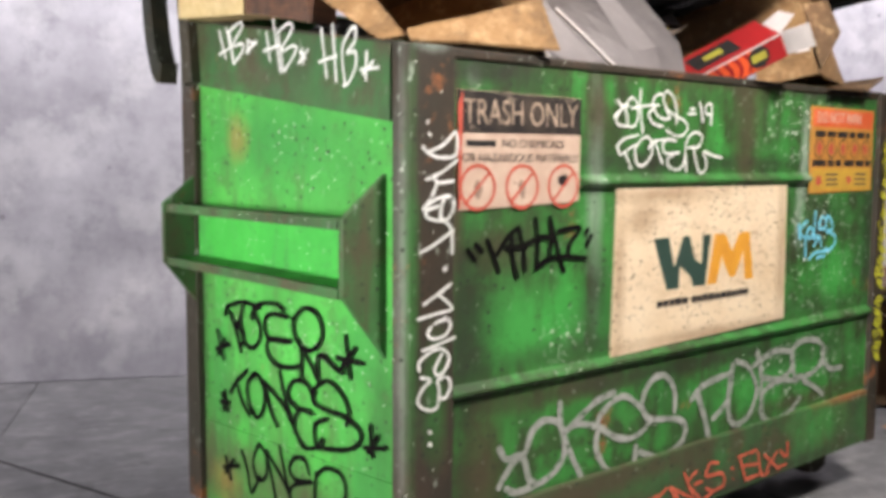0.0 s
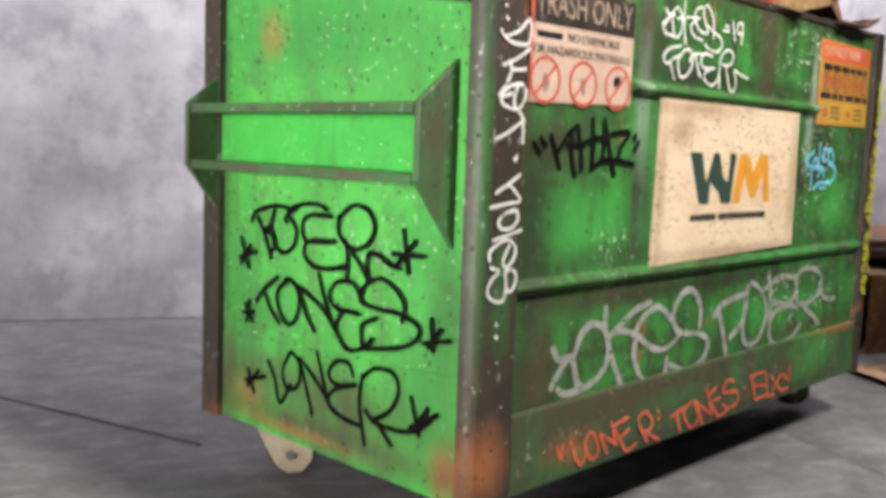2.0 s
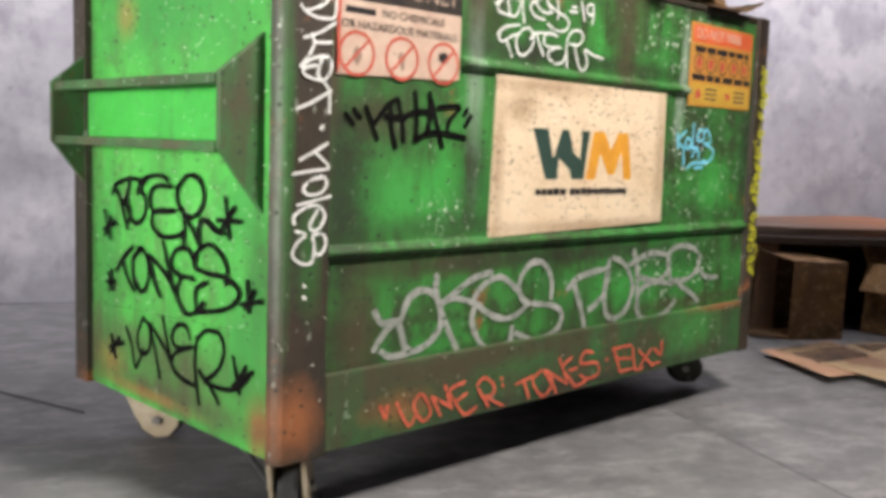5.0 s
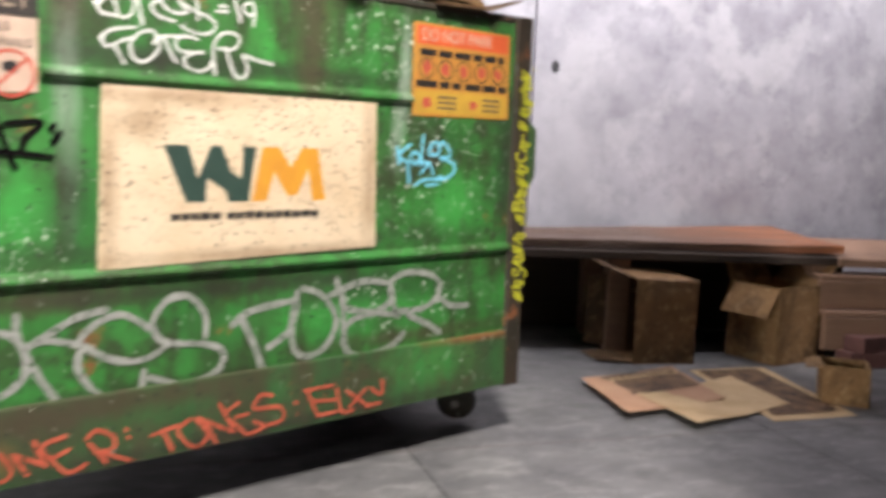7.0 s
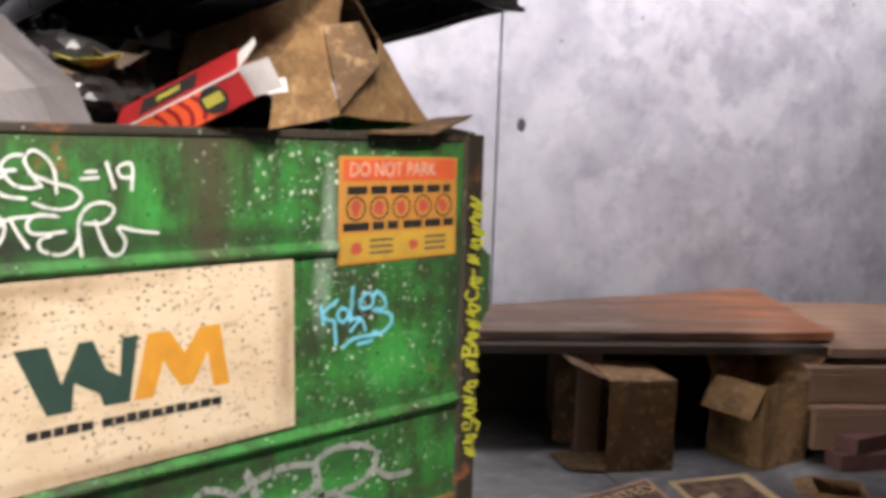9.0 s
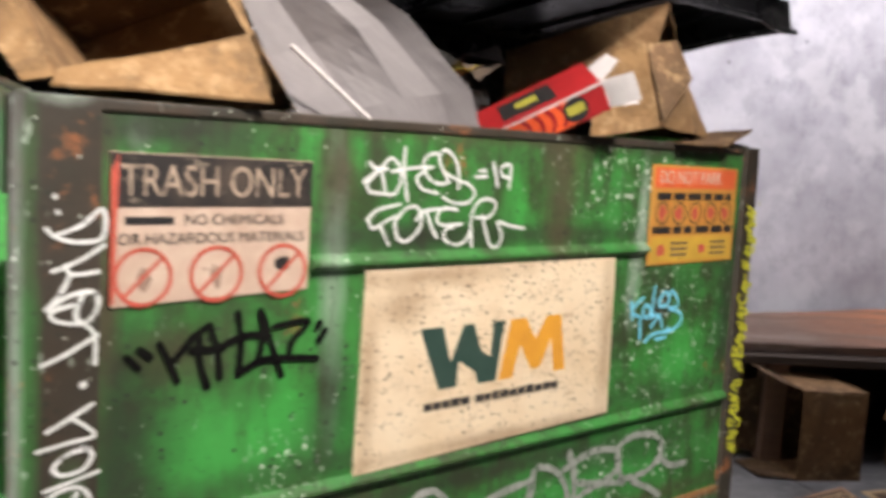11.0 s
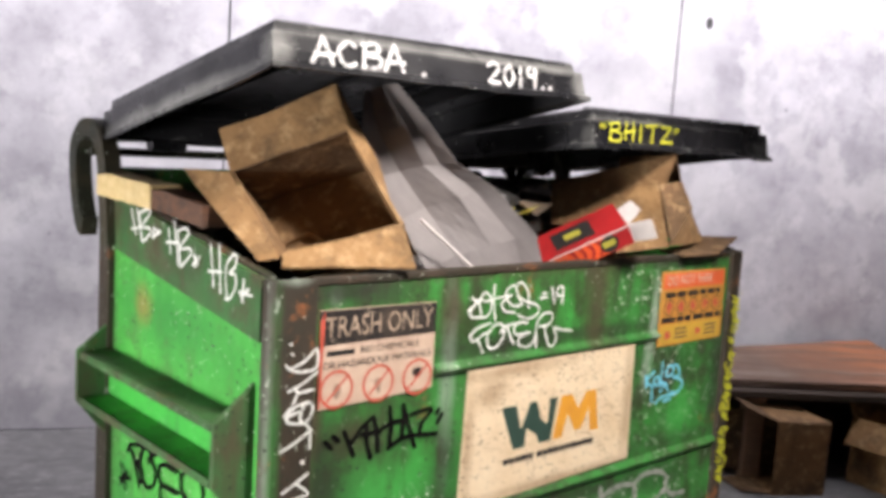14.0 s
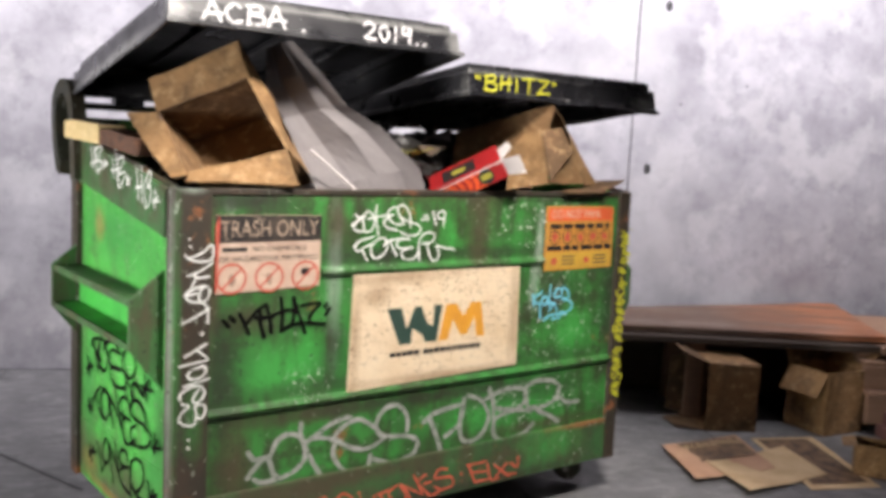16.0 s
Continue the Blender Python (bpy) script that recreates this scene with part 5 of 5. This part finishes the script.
def open_box():
    """A kraft carton lying in the heap, its mouth towards the front, flaps splayed."""
    b = thing("cardboard_box", "open kraft cardboard box with splayed flaps, stained and shade-toned inside", "box", pose(-0.065, 0, -0.07) @ Matrix.Diagonal((1.1, 1, 1.06, 1)))
    bl, br, tl = Vector((0.10, 0.105, 1.222)), Vector((0.335, 0.0, 1.305)), Vector((0.087, 0.32, 1.39))
    tr = Vector((0.245, 0.125, 1.492)) + Vector((0.03, 0.02, 0.005))
    deep = Vector((0.17, 0.17, -0.09))
    # The inside takes the darker kraft, stain and shade together.
    part("side_wall", sheet([[tl, tr], [tl + deep, tr + deep]], 0.005, 6, 0.004, 1), SOOTY_SHADE_KRAFT, b, "stained inside wall, shade put into its colour")
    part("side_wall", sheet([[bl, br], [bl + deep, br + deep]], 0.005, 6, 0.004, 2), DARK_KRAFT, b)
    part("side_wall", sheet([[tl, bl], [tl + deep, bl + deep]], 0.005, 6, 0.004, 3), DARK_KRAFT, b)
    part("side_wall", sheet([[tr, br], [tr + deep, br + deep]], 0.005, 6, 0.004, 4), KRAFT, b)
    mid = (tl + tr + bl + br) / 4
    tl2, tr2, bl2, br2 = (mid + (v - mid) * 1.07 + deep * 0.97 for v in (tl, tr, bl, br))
    part("bottom", sheet([[tl2, tr2], [bl2, br2]], 0.005, 6, 0.004, 5), DARK_KRAFT, b, "dark stained bottom, shade put into its colour")
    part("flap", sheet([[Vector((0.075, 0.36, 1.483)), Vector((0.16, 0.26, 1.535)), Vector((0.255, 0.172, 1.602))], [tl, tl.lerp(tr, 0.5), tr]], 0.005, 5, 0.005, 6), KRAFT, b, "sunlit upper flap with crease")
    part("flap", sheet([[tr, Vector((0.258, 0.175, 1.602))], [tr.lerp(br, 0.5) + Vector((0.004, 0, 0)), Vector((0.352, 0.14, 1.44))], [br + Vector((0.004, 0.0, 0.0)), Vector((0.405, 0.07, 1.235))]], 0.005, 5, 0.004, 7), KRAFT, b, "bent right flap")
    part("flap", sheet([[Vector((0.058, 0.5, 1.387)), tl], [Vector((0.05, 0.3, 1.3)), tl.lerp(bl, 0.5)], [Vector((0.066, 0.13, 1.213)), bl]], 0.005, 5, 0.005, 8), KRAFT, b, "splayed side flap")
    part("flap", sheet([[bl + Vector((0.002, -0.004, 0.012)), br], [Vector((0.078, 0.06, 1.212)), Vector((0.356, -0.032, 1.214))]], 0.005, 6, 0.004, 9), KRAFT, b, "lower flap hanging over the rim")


open_box()


def grey_sheet():
    left = [(0.335, 0.22, 1.618), (0.335, 0.22, 1.51), (0.40, 0.22, 1.41), (0.44, 0.18, 1.30), (0.455, 0.08, 1.19), (0.46, 0.05, 1.1)]
    right = [(0.385, 0.15, 1.645), (0.48, 0.13, 1.555), (0.565, 0.11, 1.458), (0.67, 0.075, 1.402), (0.80, 0.03, 1.275), (0.87, 0.03, 1.12)]
    rows = []
    for i, (a, b) in enumerate(zip(left, right)):
        a, b = Vector(a), Vector(b)
        rows.append([a, a.lerp(b, 0.35) + Vector((0.0, 0.03, 0.0)), a.lerp(b, 0.6) + Vector((0.0, -0.012 if i % 2 else 0.012, 0.006)), a.lerp(b, 0.85) + Vector((0.0, 0.02, 0.0)), b])
    solo("paper_sheet", sheet(rows, 0.003, 5, 0.0035, 4), GREYBOARD, "creased grey-white paper sheet sticking out of the dumpster", "paper")
    # White piece stands for the light caught by the sheet's fold.
    solo("paper_sheet", sheet([[(0.53, 0.3, 1.575), (0.56, 0.26, 1.54)], [(0.53, 0.33, 1.45), (0.6, 0.27, 1.44)], [(0.55, 0.4, 1.15), (0.7, 0.34, 1.15)]], 0.003, 5, 0.003, 5), CARTON_WHITE, "white paper piece painted for the lit fold of the grey sheet", "paper")


grey_sheet()
solo("thin_rod", tube((0.42, 0.07, 1.315), (0.552, 0.015, 1.2), 0.0045, 10), CARTON_WHITE, "thin white plastic rod poking from the rubbish", "rod")


def arc(cx, cz, r, w, y, n=12):
    bm = bmesh.new()
    rows = []
    for i in range(n + 1):
        a = radians(-50 + 100 * i / n)
        rows.append([bm.verts.new((cx + k * math.cos(a), y, cz + k * math.sin(a))) for k in (r - w, r)])
    for a, b in zip(rows, rows[1:]):
        bm.faces.new((a[0], b[0], b[1], a[1]))
    return bm


def cracker_carton():
    """A slim red snack carton, one end torn open with white flaps."""
    e1 = Vector((0.64, -0.60, 0.48)).normalized()
    e3 = -Vector((0.60, 0.64, 0.42)).normalized()
    e2 = e3.cross(e1).normalized()
    e3 = e1.cross(e2).normalized()
    m = Matrix.Translation((1.1, -0.075, 1.262)) @ Matrix((e1, e3, e2)).transposed().to_4x4()
    c = thing("snack_carton", "red and orange snack carton, torn open at one end", "carton", m)
    part("body", box(-0.262, 0.0, -0.15, 0.0, 0.0, 0.064, 0.002), CARTON_RED, c, "red printed carton body")
    part("print_panel", box(-0.256, -0.068, 0.0005, 0.0015, 0.004, 0.06, 0), CARTON_ORANGE, c, "orange side print")
    for i in range(4):
        part("print_stripe", arc(-0.2 + 0.026 * i, 0.034, 0.036, 0.009, 0.0022), CARTON_RED, c)
    bm = bmesh.new()
    bmesh.ops.create_circle(bm, cap_ends=True, segments=24, radius=0.027, matrix=Matrix.Translation((-0.068, 0.003, 0.034)) @ Matrix.Rotation(radians(-90), 4, "X"))
    part("emblem", bm, BLACK, c, "dark round emblem")
    part("emblem_mark", box(-0.087, -0.049, 0.0032, 0.004, 0.025, 0.045, 0), GOLDGREEN, c, "olive mark on the emblem")
    part("top_print", box(-0.21, -0.09, -0.12, -0.03, 0.0642, 0.0652, 0), BLACK, c, "dark top print")
    part("top_mark", box(-0.175, -0.125, -0.09, -0.06, 0.0653, 0.066, 0), GOLDGREEN, c, "olive top mark")
    part("white_edge", box(-0.262, 0.0, 0.0006, 0.0022, 0.0605, 0.0645, 0), CARTON_WHITE, c, "bare white folded edge")
    part("end_flap", sheet([[(0.0, 0.0, 0.002), (0.0, 0.0, 0.066)], [(0.06, 0.03, 0.004), (0.062, 0.025, 0.064)]], 0.0015, 4, 0.004, 1), CARTON_WHITE, c, "white torn end flap")
    part("end_flap", sheet([[(0.0, 0.0, 0.064), (0.0, -0.1, 0.064)], [(0.05, -0.01, 0.085), (0.045, -0.09, 0.08)]], 0.0015, 4, 0.004, 2), CARTON_WHITE, c, "white torn end flap")
    part("end_flap", sheet([[(0.0, 0.0, 0.002), (0.0, -0.1, 0.002)], [(0.06, -0.01, -0.02), (0.06, -0.09, -0.015)]], 0.0015, 4, 0.004, 3), CARTON_WHITE, c, "white torn end flap")


cracker_carton()


def tipped_box():
    b = thing("cardboard_box", "crushed kraft cardboard box tipped against the dumpster rim", "box")
    a, b_, c = Vector((1.30, 0.15, 1.40)), Vector((1.315, 0.02, 1.425)), Vector((1.33, -0.03, 1.24))
    d, e, f, g, h = Vector((1.44, -0.03, 1.357)), Vector((1.34, -0.02, 1.52)), Vector((1.11, 0.25, 1.28)), Vector((1.17, 0.32, 1.41)), Vector((1.69, 0.08, 1.235))
    low, peak = Vector((1.25, 0.1, 1.205)), Vector((1.52, 0.07, 1.42))
    # Shade on the back panel is put into its darker kraft.
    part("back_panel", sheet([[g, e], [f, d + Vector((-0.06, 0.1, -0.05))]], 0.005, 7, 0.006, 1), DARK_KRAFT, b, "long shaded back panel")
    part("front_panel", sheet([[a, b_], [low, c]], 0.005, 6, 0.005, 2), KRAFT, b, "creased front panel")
    part("flap", sheet([[b_ + Vector((0.004, -0.006, 0)), Vector((1.395, -0.012, 1.44))], [c + Vector((0, -0.008, 0.01)), d]], 0.005, 6, 0.005, 3), SOOTY_SHADE_KRAFT, b, "dark square flap folded down")
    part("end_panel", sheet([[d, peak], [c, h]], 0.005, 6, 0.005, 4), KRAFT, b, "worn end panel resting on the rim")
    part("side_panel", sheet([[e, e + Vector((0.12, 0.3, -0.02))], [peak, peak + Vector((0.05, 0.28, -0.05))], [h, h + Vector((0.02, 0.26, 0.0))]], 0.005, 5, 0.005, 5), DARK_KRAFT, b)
    part("flap", sheet([[Vector((1.42, -0.03, 1.212)), Vector((1.45, 0.09, 1.214))], [Vector((1.6, -0.035, 1.215)), Vector((1.6, 0.1, 1.22))], [Vector((1.75, -0.01, 1.262)), Vector((1.73, 0.11, 1.25))]], 0.005, 5, 0.004, 6), SOOTY_SHADE_KRAFT, b, "dark flap lying on the rim")


tipped_box()


def bar_of_wood(bm, start, end, w, h, ragged, seed, n=10):
    prev = None
    for i in range(n + 1):
        c = Vector(start).lerp(Vector(end), i / n)
        jag = ragged * noise.noise(Vector((i * 1.9, seed, 2))) if i < 2 else ragged * 0.2 * noise.noise(Vector((i * 0.9, 3, seed)))
        a, b = w + jag, h + jag * 0.6
        now = [bm.verts.new(c + Vector(d)) for d in ((-a, -jag, -b), (a, jag * 2, -b), (a, 0, b), (-a, jag * 3, b * (1 if i > 1 else 0.75)))]
        if prev:
            for q in range(4):
                bm.faces.new((prev[q], prev[(q + 1) % 4], now[(q + 1) % 4], now[q]))
        else:
            bm.faces.new(now)
        prev = now
    bm.faces.new(prev[::-1])
    bmesh.ops.recalc_face_normals(bm, faces=bm.faces)
    return bm


def broken_board():
    b = thing("broken_board", "broken softwood board with pale split end lying on the dumpster's edge", "board", pose(-0.045, 0, 0))
    part("split_end", bar_of_wood(bmesh.new(), (-0.028, 0.755, 1.342), (0.002, 0.5, 1.327), 0.042, 0.03, 0.025, 1.0), PINE, b, "pale freshly split end")
    part("plank_body", bar_of_wood(bmesh.new(), (0.0, 0.502, 1.326), (0.055, 0.34, 1.295), 0.036, 0.026, 0.012, 5.0), PLANK, b, "brown weathered length")


broken_board()

# ---- beside the dumpster: bench of boards, cartons, papers ----
BENCH_M = pose(2.56, 0.84, 0, 0, 0, -36.5)


def plank_bench():
    b = thing("wooden_bench", "low brown bench of rough boards along the concrete wall", "bench", BENCH_M)
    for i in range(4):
        # The first board takes the darker wood, its shade painted in.
        part("deck_board", box(-0.9, 1.5, 0.0 + i * 0.155, 0.15 + i * 0.155, 0.405, 0.44, 0.004), SHADE_WOOD if i == 0 else BENCH, b)
    for i in range(7):
        part("deck_board", box(1.505, 3.6, -0.02 + i * 0.155, 0.13 + i * 0.155, 0.402 + 0.003 * (i % 2), 0.438, 0.004), BENCH, b)
    part("front_rail", box(1.4, 3.6, -0.06, -0.025, 0.23, 0.345, 0.004), BENCH, b)
    part("step_board", box(1.4, 3.6, -0.055, 0.12, 0.347, 0.37, 0.004), BENCH, b)
    part("lower_rail", box(1.4, 3.6, -0.12, -0.085, 0.06, 0.2, 0.004), BENCH, b)
    part("step_board", box(1.4, 3.6, -0.115, 0.06, 0.202, 0.224, 0.004), BENCH, b)
    # Dark back and end boards, added to block light under the deck.
    part("back_board", box(-0.9, 1.6, 0.6, 0.625, 0.0, 0.404, 0.003), SHADE_WOOD, b, "added dark back that blocks light under the deck")
    part("end_board", box(1.56, 1.585, 0.1, 0.6, 0.0, 0.4, 0.003), SHADE_WOOD, b)
    for x in (-0.8, 0.55, 1.45, 3.4):
        for y in (0.08, 0.5):
            part("leg", box(x - 0.045, x + 0.045, y - 0.045, y + 0.045, 0.0, 0.404, 0.004), BENCH, b)


plank_bench()


def loose_board():
    bm = bmesh.new()
    c = [Vector((2.45, 1.0, 0.443)), Vector((3.855, -0.035, 0.45)), Vector((4.72, 0.78, 0.45)), Vector((2.85, 1.3, 0.443))]
    rows = []
    for i in range(13):
        k = i / 12
        a, b = c[0].lerp(c[1], k), c[3].lerp(c[2], k)
        rows.append([a.lerp(b, j / 4) for j in range(5)])
    sheet(rows, -0.032, 1, 0.003, 6, bm)
    bm.transform(BENCH_M.inverted())
    solo("loose_board", bm, OLD_BOARD, "dark reddish-brown weathered board lying on the bench", "board", BENCH_M)


loose_board()


def carton(label, m, w, d, h, flaps, mat=KRAFT, seed=0):
    """An open carton: four walls and a bottom; flaps is a list of (edge, length, opening angle)."""
    b = thing("cardboard_box", label, "box", m, "cartons on the floor")
    t = 0.004
    part("bottom", sheet([[(0, 0, 0.002), (w, 0, 0.002)], [(0, d, 0.002), (w, d, 0.002)]], t, 4, 0.0, seed), mat, b)
    walls = {"front": ((0, 0), (w, 0)), "right": ((w, 0), (w, d)), "back": ((w, d), (0, d)), "left": ((0, d), (0, 0))}
    for k, (p, q) in walls.items():
        part("side_wall", sheet([[(*p, 0.002), (*q, 0.002)], [(*p, h), (*q, h)]], t, 5, 0.004, seed + len(k)), mat, b)
    for k, length, angle in flaps:
        p, q = (Vector((*v, h)) for v in walls[k])
        out = Vector(((q - p).y, -(q - p).x, 0)).normalized()
        a = radians(angle)
        away = out * math.sin(a) * length + Vector((0, 0, math.cos(a) * length))
        inn = (q - p) * 0.03
        part("flap", sheet([[p, q], [p + away + inn, q + away - inn]], t, 5, 0.006, seed + angle), mat, b)
    return b


def lying_box():
    b = thing("cardboard_box", "cardboard box lying on its side on the floor, shade in its colour, mouth open", "box", pose(2.90, 0.36, 0, 0, 0, -31), "cartons on the floor")
    w, d, h = 0.26, 0.25, 0.345
    # Darker kraft carries the shade that falls on this box.
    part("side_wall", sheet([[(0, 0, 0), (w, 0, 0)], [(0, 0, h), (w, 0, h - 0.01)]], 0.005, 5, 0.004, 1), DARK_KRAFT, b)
    part("side_wall", sheet([[(0, d, 0), (w, d, 0)], [(0, d, h), (w, d, h)]], 0.005, 5, 0.004, 2), SOOTY_SHADE_KRAFT, b)
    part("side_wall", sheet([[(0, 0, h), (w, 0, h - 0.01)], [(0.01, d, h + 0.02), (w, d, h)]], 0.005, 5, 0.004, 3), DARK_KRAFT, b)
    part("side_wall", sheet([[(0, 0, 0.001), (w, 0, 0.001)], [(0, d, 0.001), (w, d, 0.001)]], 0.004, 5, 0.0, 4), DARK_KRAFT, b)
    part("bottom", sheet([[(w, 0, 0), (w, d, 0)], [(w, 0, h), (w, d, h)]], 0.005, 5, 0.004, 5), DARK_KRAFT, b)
    part("flap", sheet([[(0, 0.02, h), (0, d, h + 0.02)], [(-0.12, 0.08, h + 0.05), (-0.12, d - 0.02, h + 0.06)]], 0.005, 5, 0.006, 6), SOOTY_SHADE_KRAFT, b)
    part("flap", sheet([[(0, 0, 0.002), (0, d, 0.002)], [(-0.14, 0.03, 0.012), (-0.14, d - 0.03, 0.004)]], 0.005, 5, 0.003, 7), SOOTY_SHADE_KRAFT, b)
    part("flap", sheet([[(0, d, 0.02), (0, d, h)], [(-0.1, d + 0.06, 0.03), (-0.1, d + 0.05, h - 0.03)]], 0.005, 5, 0.006, 8), SOOTY_SHADE_KRAFT, b)


lying_box()
carton("brown cardboard box standing open, flaps raised and folded out", pose(3.39, 0.005, 0, 0, 0, -9), 0.28, 0.25, 0.325,
       [("left", 0.14, 152), ("back", 0.15, 28), ("right", 0.16, 52)], KRAFT, 3)
carton("small kraft box open towards the front", pose(2.965, -0.40, 0, 0, 0, -58), 0.15, 0.15, 0.14, [("left", 0.06, 100)], KRAFT, 9)


def paper(label, corners, mat, z, curl, seed):
    c = [Vector((x, y, z)) for x, y in corners]
    mid = [c[0].lerp(c[1], 0.5), c[3].lerp(c[2], 0.5)]
    rows = [[c[0] + Vector((0, 0, curl)), c[3] + Vector((0, 0, curl * 0.6))], mid, [c[1], c[2] + Vector((0, 0, curl * 0.4))]]
    return solo("newspaper", sheet(rows, 0.0016, 6, 0.0012, seed), mat, label, "newspaper", None, "papers on the floor")


def flat_quad(corners, z, parent, mat, label):
    part("printed_picture", sheet([[(*corners[0], z), (*corners[3], z)], [(*corners[1], z), (*corners[2], z)]], 0.0004, 6, 0.0006, 2), mat, parent, label)


p3 = paper("dark printed sheet with a pale border on the floor", [(2.60, -0.415), (2.92, -0.545), (3.317, 0.02), (3.0, 0.16)], PAPER, 0.003, 0.003, 3)
flat_quad([(2.66, -0.385), (2.91, -0.49), (3.25, 0.01), (3.0, 0.12)], 0.0085, p3, PICTURE, "dark printed picture")
p2 = paper("tan paper sheet lying over other papers", [(2.29, -0.325), (2.84, -0.345), (3.0, -0.02), (2.45, 0.02)], PAPER, 0.0115, 0.02, 5)
p1 = paper("pinkish old printed sheet with dark picture and heading", [(2.205, -0.125), (2.68, -0.19), (2.93, 0.2), (2.45, 0.262)], PINK_PAPER, 0.0165, 0.014, 7)
flat_quad([(2.31, 0.03), (2.755, -0.04), (2.90, 0.185), (2.455, 0.245)], 0.0225, p1, PICTURE, "dark brown printed picture")
print_text("WANTED", p1, PAPER, pose(2.68, 0.155, 0.0245, 0, 0, -8), 0.085, "pale printed heading")


def brick(m):
    return solo("brick", box(0, 0.215, 0, 0.1, 0, 0.065, 0.006), BRICK, "red-brown brick lying on the floor", "brick", m, "loose bricks")


brick(pose(3.62, -0.20, 0, 0, 0, -30))
brick(pose(3.66, -0.24, 0.066, 0, 0, -12))

# a pale line drawn along one joint of the floor
chalk = ROOM.inverted() @ Vector((0, 0, 0))
room_part("floor_line", box(-3.0, 6.0, chalk.y + 0.657, chalk.y + 0.665, 0.0005, 0.0012, 0), GREYBOARD, "thin pale line along the floor slabs", "floor line")

# a thin dark seam across the floor, built as a rod, and a small scrap
solo("floor_seam", tube((-0.36, 2.3, 0.003), (0.03, 1.0, 0.003), 0.0024, 8), RUBBER, "thin dark seam line across the floor, built as a black rod", "cable")

# ---- second dumpster, dark, further along ----
bin_dark = dumpster("dark blue-black steel dumpster with pink marker writing, on casters", pose(2.88, -0.69, 0, 0, 0, -72), NAVY, NAVY, NAVY, NAVY, 0.05)
lettering(":^~S^.~^~-2019:", bin_dark, PINK, "pink-red marker writing down the post", (0.025, -0.015, 1.04), (0, 0, -1), AX, OUT_F, 0.068, 0.0105, 0.1, 0.8, 0.1, 0.1, 51)
lettering("N^EA", bin_dark, WHITE, "white marker tag on the pocket cheek", (-0.042, 0.0475, 0.96), (0, 0, -1), AX, OUT_F, 0.04, 0.008, 0.1, 1.2, 0.2, 0.05, 52)


def corrugated_sheet():
    bm = bmesh.new()
    rows = []
    for i in range(57):
        z = 0.95 + 0.016 * i
        x = 0.025 - 0.06 * (z - 1.2) + 0.008 * math.sin(i * math.pi / 2)
        rows.append([Vector((x, 0.2, z)), Vector((x, 0.5, z))])
    sheet(rows, 0.004, 1, 0.0, 1, bm)
    solo("corrugated_sheet", bm, LID, "black corrugated plastic sheet leaning in the dark dumpster", "plastic sheet", pose(2.87, -0.665, 0, 0, 0, -72))


corrugated_sheet()


def dark_bin_load():
    m = pose(2.87, -0.665, 0, 0, 0, -72)
    bm = bmesh.new()
    nx, ny = 30, 16
    grid = [[bm.verts.new((0.03 + (W - 0.06) * i / nx, 0.035 + (D - 0.075) * j / ny, 1.08 + 0.1 * noise.noise(Vector((i * 0.25, j * 0.25, 4))))) for i in range(nx + 1)] for j in range(ny + 1)]
    for j in range(ny):
        for i in range(nx):
            bm.faces.new((grid[j][i], grid[j][i + 1], grid[j + 1][i + 1], grid[j + 1][i]))
    solo("rubbish_heap", bm, BAG, "black rubbish bags filling the dark dumpster", "rubbish", m, "", "stuff")
    solo("cardboard_sheet", sheet([[(0.02, 0.0, 1.21), (0.42, 0.02, 1.22)], [(0.04, 0.1, 1.34), (0.38, 0.14, 1.38)], [(0.1, 0.3, 1.36), (0.4, 0.32, 1.4)]], 0.005, 5, 0.006, 3), KRAFT, "bent kraft cardboard on top of the dark dumpster", "cardboard", m)


dark_bin_load()
